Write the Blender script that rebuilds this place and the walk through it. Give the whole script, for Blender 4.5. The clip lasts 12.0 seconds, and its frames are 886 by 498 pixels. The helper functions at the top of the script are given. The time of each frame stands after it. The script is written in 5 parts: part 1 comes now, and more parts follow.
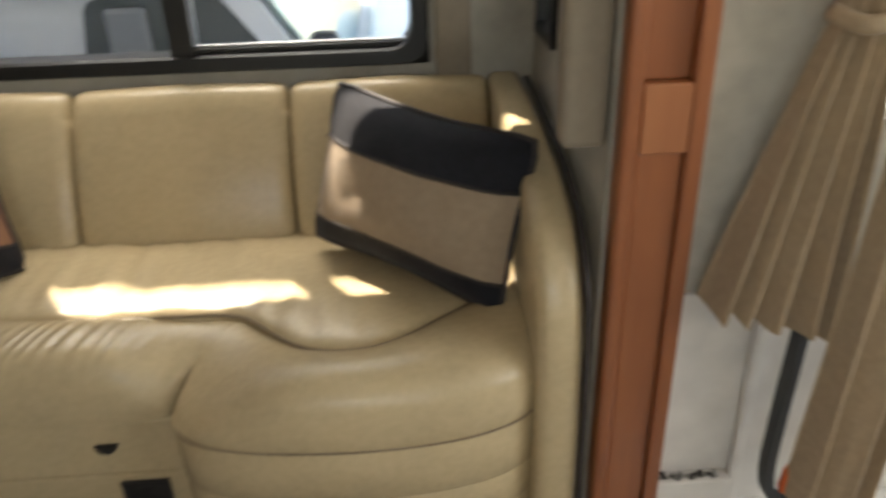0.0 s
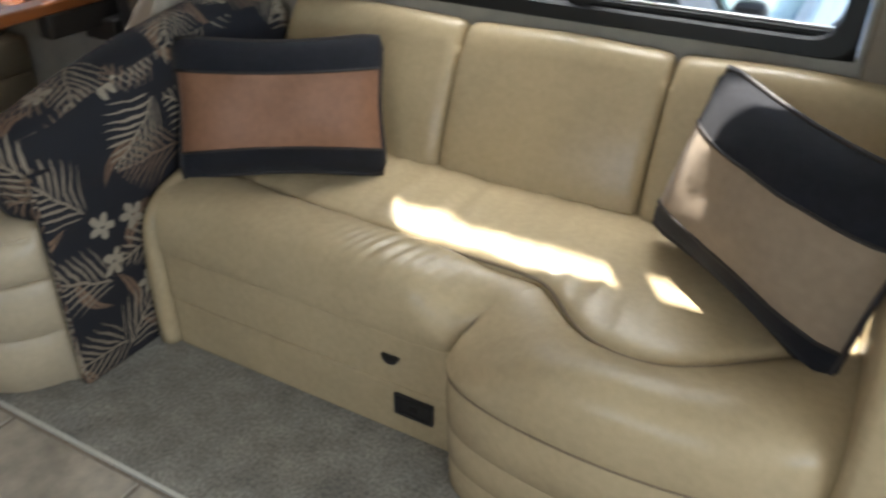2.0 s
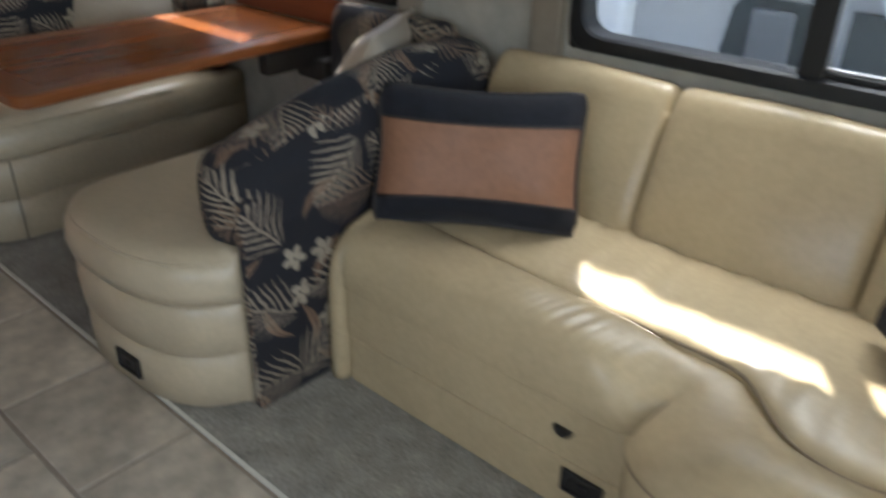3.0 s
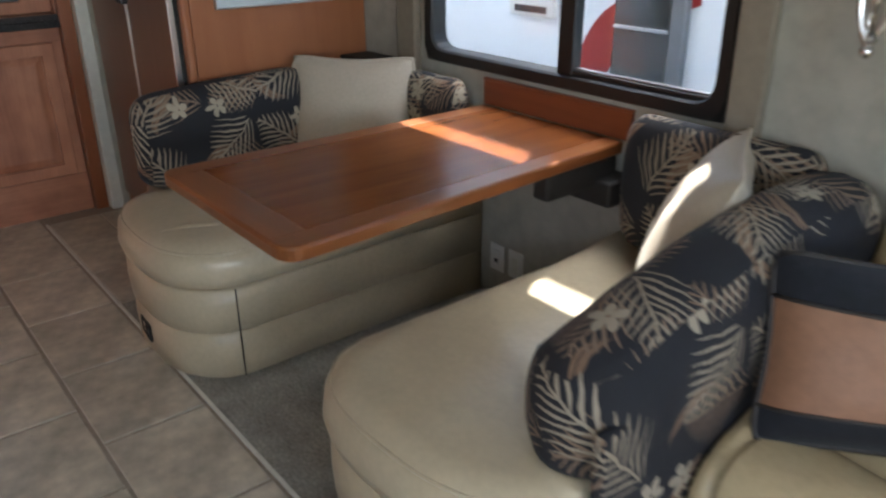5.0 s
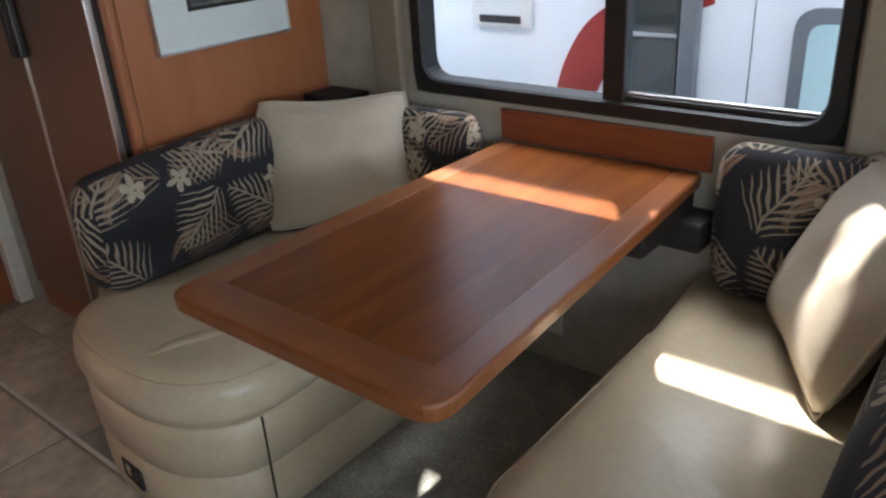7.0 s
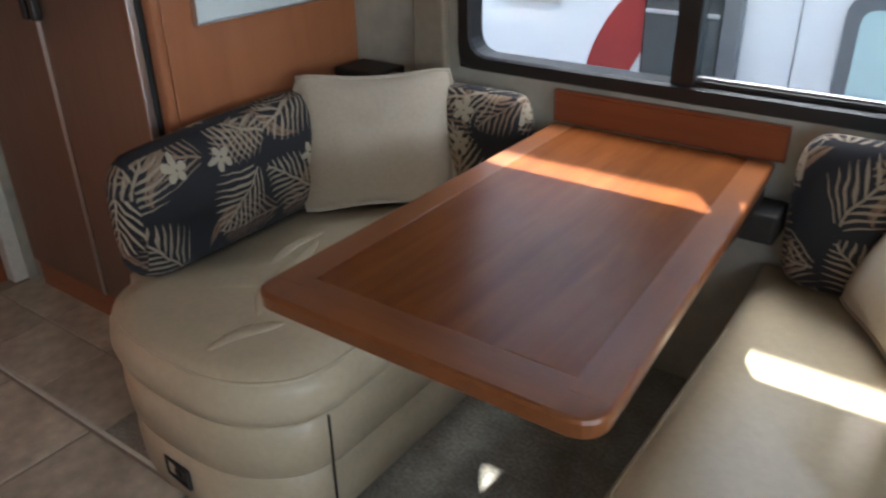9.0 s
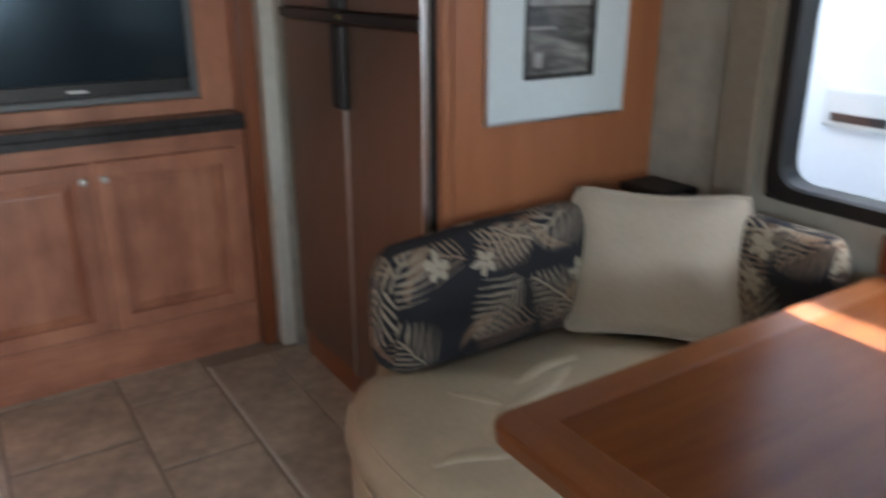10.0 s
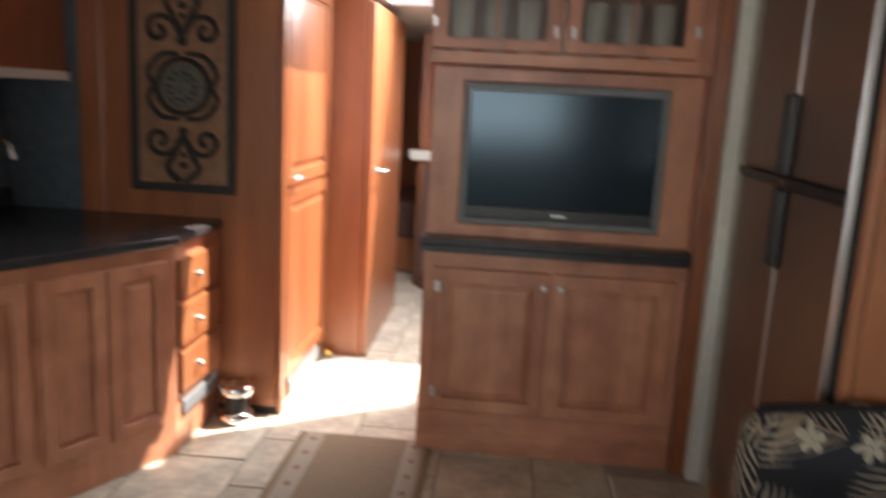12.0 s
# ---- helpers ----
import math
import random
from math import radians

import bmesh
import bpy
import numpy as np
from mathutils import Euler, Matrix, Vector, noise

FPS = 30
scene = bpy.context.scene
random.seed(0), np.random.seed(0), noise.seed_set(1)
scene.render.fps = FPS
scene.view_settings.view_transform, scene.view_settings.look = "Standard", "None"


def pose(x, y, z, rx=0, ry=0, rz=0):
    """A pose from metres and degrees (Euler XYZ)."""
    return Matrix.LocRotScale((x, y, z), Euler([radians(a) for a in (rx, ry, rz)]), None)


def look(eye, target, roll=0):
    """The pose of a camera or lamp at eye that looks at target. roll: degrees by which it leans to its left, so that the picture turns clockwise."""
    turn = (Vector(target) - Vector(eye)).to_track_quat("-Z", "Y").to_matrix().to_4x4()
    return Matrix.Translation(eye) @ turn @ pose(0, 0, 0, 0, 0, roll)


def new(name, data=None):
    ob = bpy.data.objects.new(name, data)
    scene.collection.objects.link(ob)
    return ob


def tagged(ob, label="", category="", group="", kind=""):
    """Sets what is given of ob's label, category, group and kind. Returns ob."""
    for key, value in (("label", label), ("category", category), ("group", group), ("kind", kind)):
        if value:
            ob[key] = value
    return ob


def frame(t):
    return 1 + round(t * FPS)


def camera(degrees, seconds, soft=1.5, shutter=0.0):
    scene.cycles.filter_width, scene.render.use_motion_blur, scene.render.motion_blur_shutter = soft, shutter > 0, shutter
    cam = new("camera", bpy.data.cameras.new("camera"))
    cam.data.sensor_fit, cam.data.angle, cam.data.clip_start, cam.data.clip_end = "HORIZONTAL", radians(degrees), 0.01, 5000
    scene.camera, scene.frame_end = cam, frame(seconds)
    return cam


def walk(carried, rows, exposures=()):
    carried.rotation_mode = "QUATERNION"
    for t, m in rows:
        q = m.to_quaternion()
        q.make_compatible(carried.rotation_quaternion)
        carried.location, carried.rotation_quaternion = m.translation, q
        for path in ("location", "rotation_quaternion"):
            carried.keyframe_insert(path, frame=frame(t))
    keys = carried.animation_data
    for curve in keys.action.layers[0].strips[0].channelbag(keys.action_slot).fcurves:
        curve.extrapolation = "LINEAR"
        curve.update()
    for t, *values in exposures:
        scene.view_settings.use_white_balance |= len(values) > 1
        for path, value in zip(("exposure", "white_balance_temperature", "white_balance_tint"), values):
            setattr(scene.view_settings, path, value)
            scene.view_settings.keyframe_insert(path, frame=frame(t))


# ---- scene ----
cam = camera(59.4, 12.0, soft=2.4, shutter=0.7)
PATH = [
    (0, (0.629, 0.66, 1.363), (0.723, 2.429, 0.434), -1.7),
    (0.5, (0.625, 0.651, 1.372), (0.439, 2.389, 0.401), -1.7),
    (1, (0.636, 0.676, 1.34), (0.241, 2.383, 0.375), -0.6),
    (1.5, (0.696, 0.767, 1.39), (0.083, 2.366, 0.356), -0.0),
    (2, (0.723, 0.817, 1.367), (-0.086, 2.323, 0.329), 1.0),
    (2.5, (0.739, 0.87, 1.371), (-0.275, 2.235, 0.318), 1.2),
    (3, (0.624, 0.828, 1.364), (-0.542, 2.154, 0.425), 1.2),
    (3.5, (0.419, 0.782, 1.388), (-0.859, 2.078, 0.56), 1.5),
    (3.7, (0.357, 0.78, 1.384), (-0.982, 2.047, 0.608), 1.3),
    (5.5, (-0.403, 0.924, 1.386), (-1.829, 2.052, 0.552), -0.8),
    (6, (-0.607, 0.91, 1.379), (-1.955, 2.096, 0.499), -1.2),
    (6.5, (-0.783, 0.92, 1.399), (-2.075, 2.161, 0.511), -1.5),
    (7, (-0.885, 0.864, 1.43), (-2.067, 2.246, 0.597), -3.6),
    (9, (-1.192, 0.761, 1.45), (-2.241, 2.198, 0.537), -1.1),
    (9.5, (-1.295, 0.845, 1.471), (-2.604, 2.088, 0.612), -0.9),
    (10, (-1.317, 0.896, 1.425), (-2.901, 1.919, 0.757), -0.1),
    (10.5, (-1.213, 0.868, 1.466), (-2.951, 1.657, 0.868), 0.5),
    (11, (-1.062, 0.906, 1.457), (-2.903, 1.425, 0.873), 1.6),
    (11.3, (-0.997, 0.938, 1.467), (-2.893, 1.284, 0.933), 2.8),
    (11.5, (-0.999, 0.962, 1.47), (-2.921, 1.179, 0.964), 2.3),
    (12, (-0.985, 1.073, 1.505), (-2.946, 0.922, 1.126), 3.0),
]
walk(cam, [(t, look(eye, target, roll)) for t, eye, target, roll in PATH],
     exposures=[(0.0, 1.66, 7350, 12), (0.7, 1.72, 6850, 10), (1.5, 1.80, 6500, 10), (3.0, 1.86, 6050, 10), (3.5, 1.96, 5950, 10), (5.5, 2.40, 6050, 10), (7.0, 2.40, 6050, 10),
                (9.0, 2.48, 6000, 10), (10.0, 2.50, 5950, 10), (11.0, 2.40, 6250, 10), (12.0, 2.25, 6700, 12)])

# ---- world, sun, lamps ----
SUN_WAY = Vector((0.66, -1.0, -2.07)).normalized()
world = bpy.data.worlds.new("world")
scene.world = world
world.use_nodes = True
wn = world.node_tree.nodes
sky = wn.new("ShaderNodeTexSky")
sky.sky_type = "NISHITA"
sky.sun_disc = False
sky.sun_elevation = radians(60)
sky.sun_rotation = radians(-33)
wn["Background"].inputs[1].default_value = 0.15
world.node_tree.links.new(sky.outputs[0], wn["Background"].inputs[0])
sun = new("sun", bpy.data.lights.new("sun", "SUN"))
sun.data.energy = 5.0
sun.data.angle = radians(0.9)
sun.data.color = (1.0, 0.94, 0.85)
sun.matrix_world = look((0, 0, 6), Vector((0, 0, 6)) + SUN_WAY)


def opening_light(name, eye, target, w, h, watts, colour=(0.92, 0.97, 1.0), spread=180):
    lamp = new(name, bpy.data.lights.new(name, "AREA"))
    lamp.data.shape, lamp.data.size, lamp.data.size_y = "RECTANGLE", w, h
    lamp.data.energy, lamp.data.color = watts, colour
    lamp.data.spread = radians(spread)
    lamp.matrix_world = look(eye, target)
    return lamp


opening_light("windshield_daylight", (3.16, 0.7, 1.45), (0.0, 0.7, 1.2), 2.1, 0.8, 10.3)
# fill lamp from the passenger side, where a window is only assumed
opening_light("side_fill_light", (0.55, -0.6, 1.35), (0.55, 2.0, 1.1), 1.3, 0.6, 3.0)
opening_light("dinette_window_daylight", (-1.91, 2.95, 1.55), (-1.86, 2.60, 0.74), 1.1, 0.35, 0.55, (1.0, 0.98, 0.94), 50)
opening_light("sofa_window_daylight", (0.06, 2.95, 1.55), (0.12, 2.55, 0.45), 1.1, 0.35, 0.75, (1.0, 0.98, 0.94), 60)

# added lamp at an unseen ceiling opening, brightens the passage and pantry
opening_light("passage_fill_light", (-5.40, 0.90, 2.055), (-4.9, 0.45, 0.0), 0.9, 0.6, 15)
opening_light("driver_window_daylight", (1.95, 2.06, 1.3), (1.9, 0.0, 1.1), 0.8, 0.7, 2)

# ---- materials ----


def mat(name, colour, rough=0.5, metal=0.0, grain=0.0, scale=30.0, bump=0.0, bump_scale=200.0, stain=0.0, stain_scale=3.0,
        stretch=(1, 1, 1), random_amount=0.0, spec=0.5, coat=0.0, sheen=0.0):
    """A plain surface with variation at two scales, a fine relief and optional spread between pieces."""
    m = bpy.data.materials.new(name)
    m.use_nodes = True
    t = m.node_tree
    b = t.nodes["Principled BSDF"]
    b.inputs["Roughness"].default_value, b.inputs["Metallic"].default_value = rough, metal
    b.inputs["Specular IOR Level"].default_value = spec
    b.inputs["Coat Weight"].default_value = coat
    b.inputs["Coat Roughness"].default_value = 0.15
    b.inputs["Sheen Weight"].default_value = sheen
    tc = t.nodes.new("ShaderNodeTexCoord")
    mp = t.nodes.new("ShaderNodeMapping")
    mp.inputs["Scale"].default_value = stretch
    t.links.new(tc.outputs["Object"], mp.inputs[0])
    value = None

    def noisy(sc, amount, detail=4.0):
        n = t.nodes.new("ShaderNodeTexNoise")
        n.inputs["Scale"].default_value, n.inputs["Detail"].default_value = sc, detail
        t.links.new(mp.outputs[0], n.inputs["Vector"])
        r = t.nodes.new("ShaderNodeMapRange")
        r.inputs[1].default_value, r.inputs[2].default_value = 0.3, 0.7
        r.inputs[3].default_value, r.inputs[4].default_value = 1 - amount, 1 + amount
        t.links.new(n.outputs[0], r.inputs[0])
        return r.outputs[0]

    for sc, amount in ((scale, grain), (stain_scale, stain)):
        if amount:
            v = noisy(sc, amount)
            if value is None:
                value = v
            else:
                mm = t.nodes.new("ShaderNodeMath")
                mm.operation = "MULTIPLY"
                t.links.new(value, mm.inputs[0])
                t.links.new(v, mm.inputs[1])
                value = mm.outputs[0]
    if random_amount:
        oi = t.nodes.new("ShaderNodeObjectInfo")
        r = t.nodes.new("ShaderNodeMapRange")
        r.inputs[3].default_value, r.inputs[4].default_value = 1 - random_amount, 1 + random_amount
        t.links.new(oi.outputs["Random"], r.inputs[0])
        if value is None:
            value = r.outputs[0]
        else:
            mm = t.nodes.new("ShaderNodeMath")
            mm.operation = "MULTIPLY"
            t.links.new(value, mm.inputs[0])
            t.links.new(r.outputs[0], mm.inputs[1])
            value = mm.outputs[0]
    hsv = t.nodes.new("ShaderNodeHueSaturation")
    hsv.inputs["Color"].default_value = (*colour, 1)
    if value is not None:
        t.links.new(value, hsv.inputs["Value"])
    t.links.new(hsv.outputs[0], b.inputs["Base Color"])
    if bump:
        n = t.nodes.new("ShaderNodeTexNoise")
        n.inputs["Scale"].default_value, n.inputs["Detail"].default_value = bump_scale, 3
        t.links.new(mp.outputs[0], n.inputs["Vector"])
        bp = t.nodes.new("ShaderNodeBump")
        bp.inputs["Strength"].default_value, bp.inputs["Distance"].default_value = bump, 0.004
        t.links.new(n.outputs[0], bp.inputs["Height"])
        t.links.new(bp.outputs[0], b.inputs["Normal"])
    return m


def wood(name, colour, dark, along="z", rough=0.32, coat=0.25, ring=9.0, spec=0.5, patch=0.22):
    """Varnished timber: long stretched grain, fine pores, slow patches of tone."""
    m = bpy.data.materials.new(name)
    m.use_nodes = True
    t = m.node_tree
    b = t.nodes["Principled BSDF"]
    b.inputs["Roughness"].default_value, b.inputs["Coat Weight"].default_value = rough, coat
    b.inputs["Coat Roughness"].default_value = 0.2
    b.inputs["Specular IOR Level"].default_value = spec
    tc = t.nodes.new("ShaderNodeTexCoord")
    mp = t.nodes.new("ShaderNodeMapping")
    mp.inputs["Scale"].default_value = {"x": (0.09, 1, 1), "y": (1, 0.09, 1), "z": (1, 1, 0.09)}[along]
    t.links.new(tc.outputs["Object"], mp.inputs[0])
    oi = t.nodes.new("ShaderNodeObjectInfo")
    sh = t.nodes.new("ShaderNodeVectorMath")
    sh.operation = "ADD"
    t.links.new(mp.outputs[0], sh.inputs[0])
    t.links.new(oi.outputs["Random"], sh.inputs[1])
    ramp = t.nodes.new("ShaderNodeValToRGB")
    ramp.color_ramp.elements[0].position, ramp.color_ramp.elements[1].position = 0.30, 0.72
    ramp.color_ramp.elements[0].color, ramp.color_ramp.elements[1].color = (*dark, 1), (*colour, 1)
    n1 = t.nodes.new("ShaderNodeTexNoise")
    n1.inputs["Scale"].default_value, n1.inputs["Detail"].default_value, n1.inputs["Distortion"].default_value = ring, 6, 0.6
    n2 = t.nodes.new("ShaderNodeTexNoise")
    n2.inputs["Scale"].default_value, n2.inputs["Detail"].default_value = 90, 2
    mx = t.nodes.new("ShaderNodeMix")
    mx.inputs[0].default_value = 0.22
    for n in (n1, n2):
        t.links.new(sh.outputs[0], n.inputs["Vector"])
    t.links.new(n1.outputs[0], mx.inputs[2])
    t.links.new(n2.outputs[0], mx.inputs[3])
    n3 = t.nodes.new("ShaderNodeTexNoise")
    n3.inputs["Scale"].default_value, n3.inputs["Detail"].default_value = 7, 3
    t.links.new(tc.outputs["Object"], n3.inputs["Vector"])
    tone = t.nodes.new("ShaderNodeMath")
    tone.operation = "MULTIPLY_ADD"
    tone.inputs[1].default_value = patch
    t.links.new(n3.outputs[0], tone.inputs[0])
    t.links.new(mx.outputs[0], tone.inputs[2])
    level = t.nodes.new("ShaderNodeMath")
    level.operation = "SUBTRACT"
    level.inputs[1].default_value = patch * 0.5
    t.links.new(tone.outputs[0], level.inputs[0])
    t.links.new(level.outputs[0], ramp.inputs[0])
    t.links.new(ramp.outputs[0], b.inputs["Base Color"])
    bp = t.nodes.new("ShaderNodeBump")
    bp.inputs["Strength"].default_value, bp.inputs["Distance"].default_value = 0.05, 0.002
    t.links.new(n2.outputs[0], bp.inputs["Height"])
    t.links.new(bp.outputs[0], b.inputs["Normal"])
    return m


class Maths:
    """Short hand for chains of shader arithmetic."""

    def __init__(self, tree):
        self.t = tree

    def __call__(self, op, *args):
        n = self.t.nodes.new("ShaderNodeMath")
        n.operation = op
        for i, a in enumerate(args):
            if isinstance(a, (int, float)):
                n.inputs[i].default_value = a
            else:
                self.t.links.new(a, n.inputs[i])
        return n.outputs[0]


def floral_fabric():
    """Navy upholstery printed with palm fronds, long leaves and pale blossoms."""
    m = bpy.data.materials.new("floral_upholstery")
    m.use_nodes = True
    t = m.node_tree
    M = Maths(t)
    b = t.nodes["Principled BSDF"]
    b.inputs["Roughness"].default_value, b.inputs["Sheen Weight"].default_value = 0.85, 0.03
    uv = t.nodes.new("ShaderNodeUVMap")

    def layer(scale, shift, shape):
        mp = t.nodes.new("ShaderNodeMapping")
        mp.inputs["Scale"].default_value = (scale, scale, scale)
        mp.inputs["Location"].default_value = (shift, shift * 1.7, 0)
        t.links.new(uv.outputs[0], mp.inputs[0])
        wob = t.nodes.new("ShaderNodeTexNoise")
        wob.inputs["Scale"].default_value = 1.6
        t.links.new(mp.outputs[0], wob.inputs["Vector"])
        mixv = t.nodes.new("ShaderNodeMixRGB")
        mixv.blend_type = "ADD"
        mixv.inputs[0].default_value = 0.25
        t.links.new(mp.outputs[0], mixv.inputs[1])
        t.links.new(wob.outputs["Color"], mixv.inputs[2])
        vo = t.nodes.new("ShaderNodeTexVoronoi")
        vo.voronoi_dimensions = "2D"
        vo.inputs["Scale"].default_value = 1.0
        vo.inputs["Randomness"].default_value = 0.55
        t.links.new(mixv.outputs[0], vo.inputs["Vector"])
        d = t.nodes.new("ShaderNodeVectorMath")
        d.operation = "SUBTRACT"
        t.links.new(mixv.outputs[0], d.inputs[0])
        t.links.new(vo.outputs["Position"], d.inputs[1])
        sp = t.nodes.new("ShaderNodeSeparateXYZ")
        t.links.new(d.outputs[0], sp.inputs[0])
        sc = t.nodes.new("ShaderNodeSeparateColor")
        t.links.new(vo.outputs["Color"], sc.inputs[0])
        ang = M("MULTIPLY", sc.outputs[0], 6.283)
        c, s = M("COSINE", ang), M("SINE", ang)
        u = M("ADD", M("MULTIPLY", sp.outputs[0], c), M("MULTIPLY", sp.outputs[1], s))
        v = M("SUBTRACT", M("MULTIPLY", sp.outputs[1], c), M("MULTIPLY", sp.outputs[0], s))
        u, v = M("MULTIPLY", u, 1.1), M("MULTIPLY", v, 1.1)
        return shape(u, v, M), sc.outputs[1], sc.outputs[2]

    def frond(u, v, M):
        av = M("ABSOLUTE", v)
        u2 = M("ADD", u, M("MULTIPLY", M("MULTIPLY", v, v), 0.5))
        reach = M("MULTIPLY", M("SUBTRACT", 1.0, M("MULTIPLY", M("MULTIPLY", u2, u2), 3.2)), 0.46)
        share = M("DIVIDE", av, M("MAXIMUM", reach, 0.001))
        comb = M("FRACT", M("MULTIPLY", M("SUBTRACT", u2, M("MULTIPLY", av, 1.3)), 7.5))
        half = M("MULTIPLY", M("POWER", M("MAXIMUM", M("SUBTRACT", 1.0, share), 0.0), 0.8), M("MINIMUM", M("ADD", 0.07, M("MULTIPLY", av, 2.2)), 0.29))
        blades = M("LESS_THAN", M("ABSOLUTE", M("SUBTRACT", comb, 0.5)), half)
        stem = M("MULTIPLY", M("LESS_THAN", av, 0.016), M("LESS_THAN", M("ABSOLUTE", u2), 0.5))
        return M("MAXIMUM", M("MULTIPLY", blades, M("LESS_THAN", share, 1.0)), stem)

    def leaf(u, v, M):
        bend = M("SUBTRACT", v, M("MULTIPLY", M("MULTIPLY", u, u), 0.8))
        width = M("SUBTRACT", 0.085, M("MULTIPLY", M("MULTIPLY", u, u), 0.42))
        rib = M("GREATER_THAN", M("ABSOLUTE", M("ADD", bend, 0.01)), 0.008)
        return M("MULTIPLY", M("LESS_THAN", M("ABSOLUTE", bend), width), rib)

    def blossom(u, v, M):
        r = M("SQRT", M("ADD", M("MULTIPLY", u, u), M("MULTIPLY", v, v)))
        th = M("ARCTAN2", v, u)
        petal = M("ADD", 0.13, M("MULTIPLY", M("ABSOLUTE", M("COSINE", M("MULTIPLY", th, 2.5))), 0.25))
        return M("MULTIPLY", M("LESS_THAN", r, petal), M("GREATER_THAN", r, 0.04))

    base = t.nodes.new("ShaderNodeRGB")
    base.outputs[0].default_value = (0.0105, 0.0105, 0.0145, 1)
    colour = base.outputs[0]
    for scale, shift, shape, ca, cb, keep in (
            (5.2, 0.0, leaf, (0.15, 0.085, 0.05), (0.25, 0.16, 0.10), 0.75),
            (4.6, 5.7, frond, (0.14, 0.085, 0.055), (0.24, 0.165, 0.11), 0.80),
            (4.4, 3.3, frond, (0.20, 0.155, 0.11), (0.37, 0.31, 0.23), 0.85),
            (9.0, 11.4, blossom, (0.28, 0.23, 0.17), (0.40, 0.35, 0.26), 0.20)):
        mask, ra, rb = layer(scale, shift, shape)
        mask = M("MULTIPLY", mask, M("LESS_THAN", rb, keep))
        tint = t.nodes.new("ShaderNodeMixRGB")
        tint.inputs[1].default_value, tint.inputs[2].default_value = (*ca, 1), (*cb, 1)
        fine = t.nodes.new("ShaderNodeTexNoise")
        fine.inputs["Scale"].default_value = 40
        t.links.new(uv.outputs[0], fine.inputs["Vector"])
        t.links.new(M("MULTIPLY", M("ADD", ra, fine.outputs[0]), 0.6), tint.inputs[0])
        mixc = t.nodes.new("ShaderNodeMixRGB")
        t.links.new(mask, mixc.inputs[0])
        t.links.new(colour, mixc.inputs[1])
        t.links.new(tint.outputs[0], mixc.inputs[2])
        colour = mixc.outputs[0]
    t.links.new(colour, b.inputs["Base Color"])
    weave = t.nodes.new("ShaderNodeTexNoise")
    weave.inputs["Scale"].default_value = 900
    t.links.new(uv.outputs[0], weave.inputs["Vector"])
    bp = t.nodes.new("ShaderNodeBump")
    bp.inputs["Strength"].default_value, bp.inputs["Distance"].default_value = 0.25, 0.002
    t.links.new(weave.outputs[0], bp.inputs["Height"])
    t.links.new(bp.outputs[0], b.inputs["Normal"])
    return m


def glass(name, tint, rough=0.0):
    m = bpy.data.materials.new(name)
    m.use_nodes = True
    t = m.node_tree
    t.nodes.remove(t.nodes["Principled BSDF"])
    tr, gl, mx = (t.nodes.new("ShaderNode" + k) for k in ("BsdfTransparent", "BsdfGlossy", "MixShader"))
    lw = t.nodes.new("ShaderNodeLayerWeight")
    M = Maths(t)
    tr.inputs[0].default_value = (*tint, 1)
    gl.inputs["Roughness"].default_value = rough
    t.links.new(M("ADD", 0.03, M("MULTIPLY", M("POWER", lw.outputs["Facing"], 4.0), 0.5)), mx.inputs[0])
    t.links.new(tr.outputs[0], mx.inputs[1])
    t.links.new(gl.outputs[0], mx.inputs[2])
    t.links.new(mx.outputs[0], t.nodes["Material Output"].inputs[0])
    return m


LEATHER = mat("cream_leather", (0.52, 0.415, 0.25), 0.27, grain=0.05, scale=60, stain=0.08, stain_scale=4, bump=0.10, bump_scale=320, spec=0.45)
LEATHER_B = mat("dinette_leather", (0.50, 0.42, 0.29), 0.28, grain=0.05, scale=60, stain=0.08, stain_scale=5, bump=0.10, bump_scale=320, spec=0.45)
# dark colour for the shade that lies in leather seam grooves
SEAM = mat("seam_painted_shade", (0.24, 0.18, 0.11), 0.7, grain=0.1)
PIPING = mat("dark_piping", (0.03, 0.024, 0.022), 0.6, grain=0.1)
NAVY = mat("navy_suede", (0.008, 0.009, 0.014), 0.9, grain=0.25, scale=60, stain=0.3, stain_scale=8, bump=0.3, bump_scale=500, sheen=0.06)
TANBAND = mat("tan_leather_band", (0.30, 0.15, 0.085), 0.5, grain=0.1, scale=50, bump=0.3, bump_scale=300)
BEIGEBAND = mat("beige_suede_band", (0.33, 0.25, 0.17), 0.75, grain=0.08, scale=50, bump=0.2, bump_scale=400, sheen=0.2)
CUSHION = mat("sand_fabric", (0.47, 0.40, 0.31), 0.7, grain=0.05, scale=90, bump=0.25, bump_scale=500, sheen=0.15)
SATIN = mat("satin_sand_fabric", (0.47, 0.40, 0.30), 0.42, grain=0.05, scale=90, bump=0.15, bump_scale=500, sheen=0.15)
FLORAL = floral_fabric()
CHERRY = wood("cherry_wood_upright", (0.35, 0.122, 0.047), (0.22, 0.068, 0.027), "z")
CHERRY_Y = wood("cherry_wood_across", (0.37, 0.138, 0.055), (0.24, 0.078, 0.031), "y")
CHERRY_X = wood("cherry_wood_along", (0.37, 0.138, 0.055), (0.24, 0.078, 0.031), "x")
OAK = wood("cabinet_oak_upright", (0.60, 0.270, 0.155), (0.34, 0.128, 0.070), "z", 0.4, 0.12, 6.0, patch=0.6)
OAK_Y = wood("cabinet_oak_across", (0.60, 0.270, 0.155), (0.34, 0.128, 0.070), "y", 0.4, 0.12, 6.0, patch=0.6)
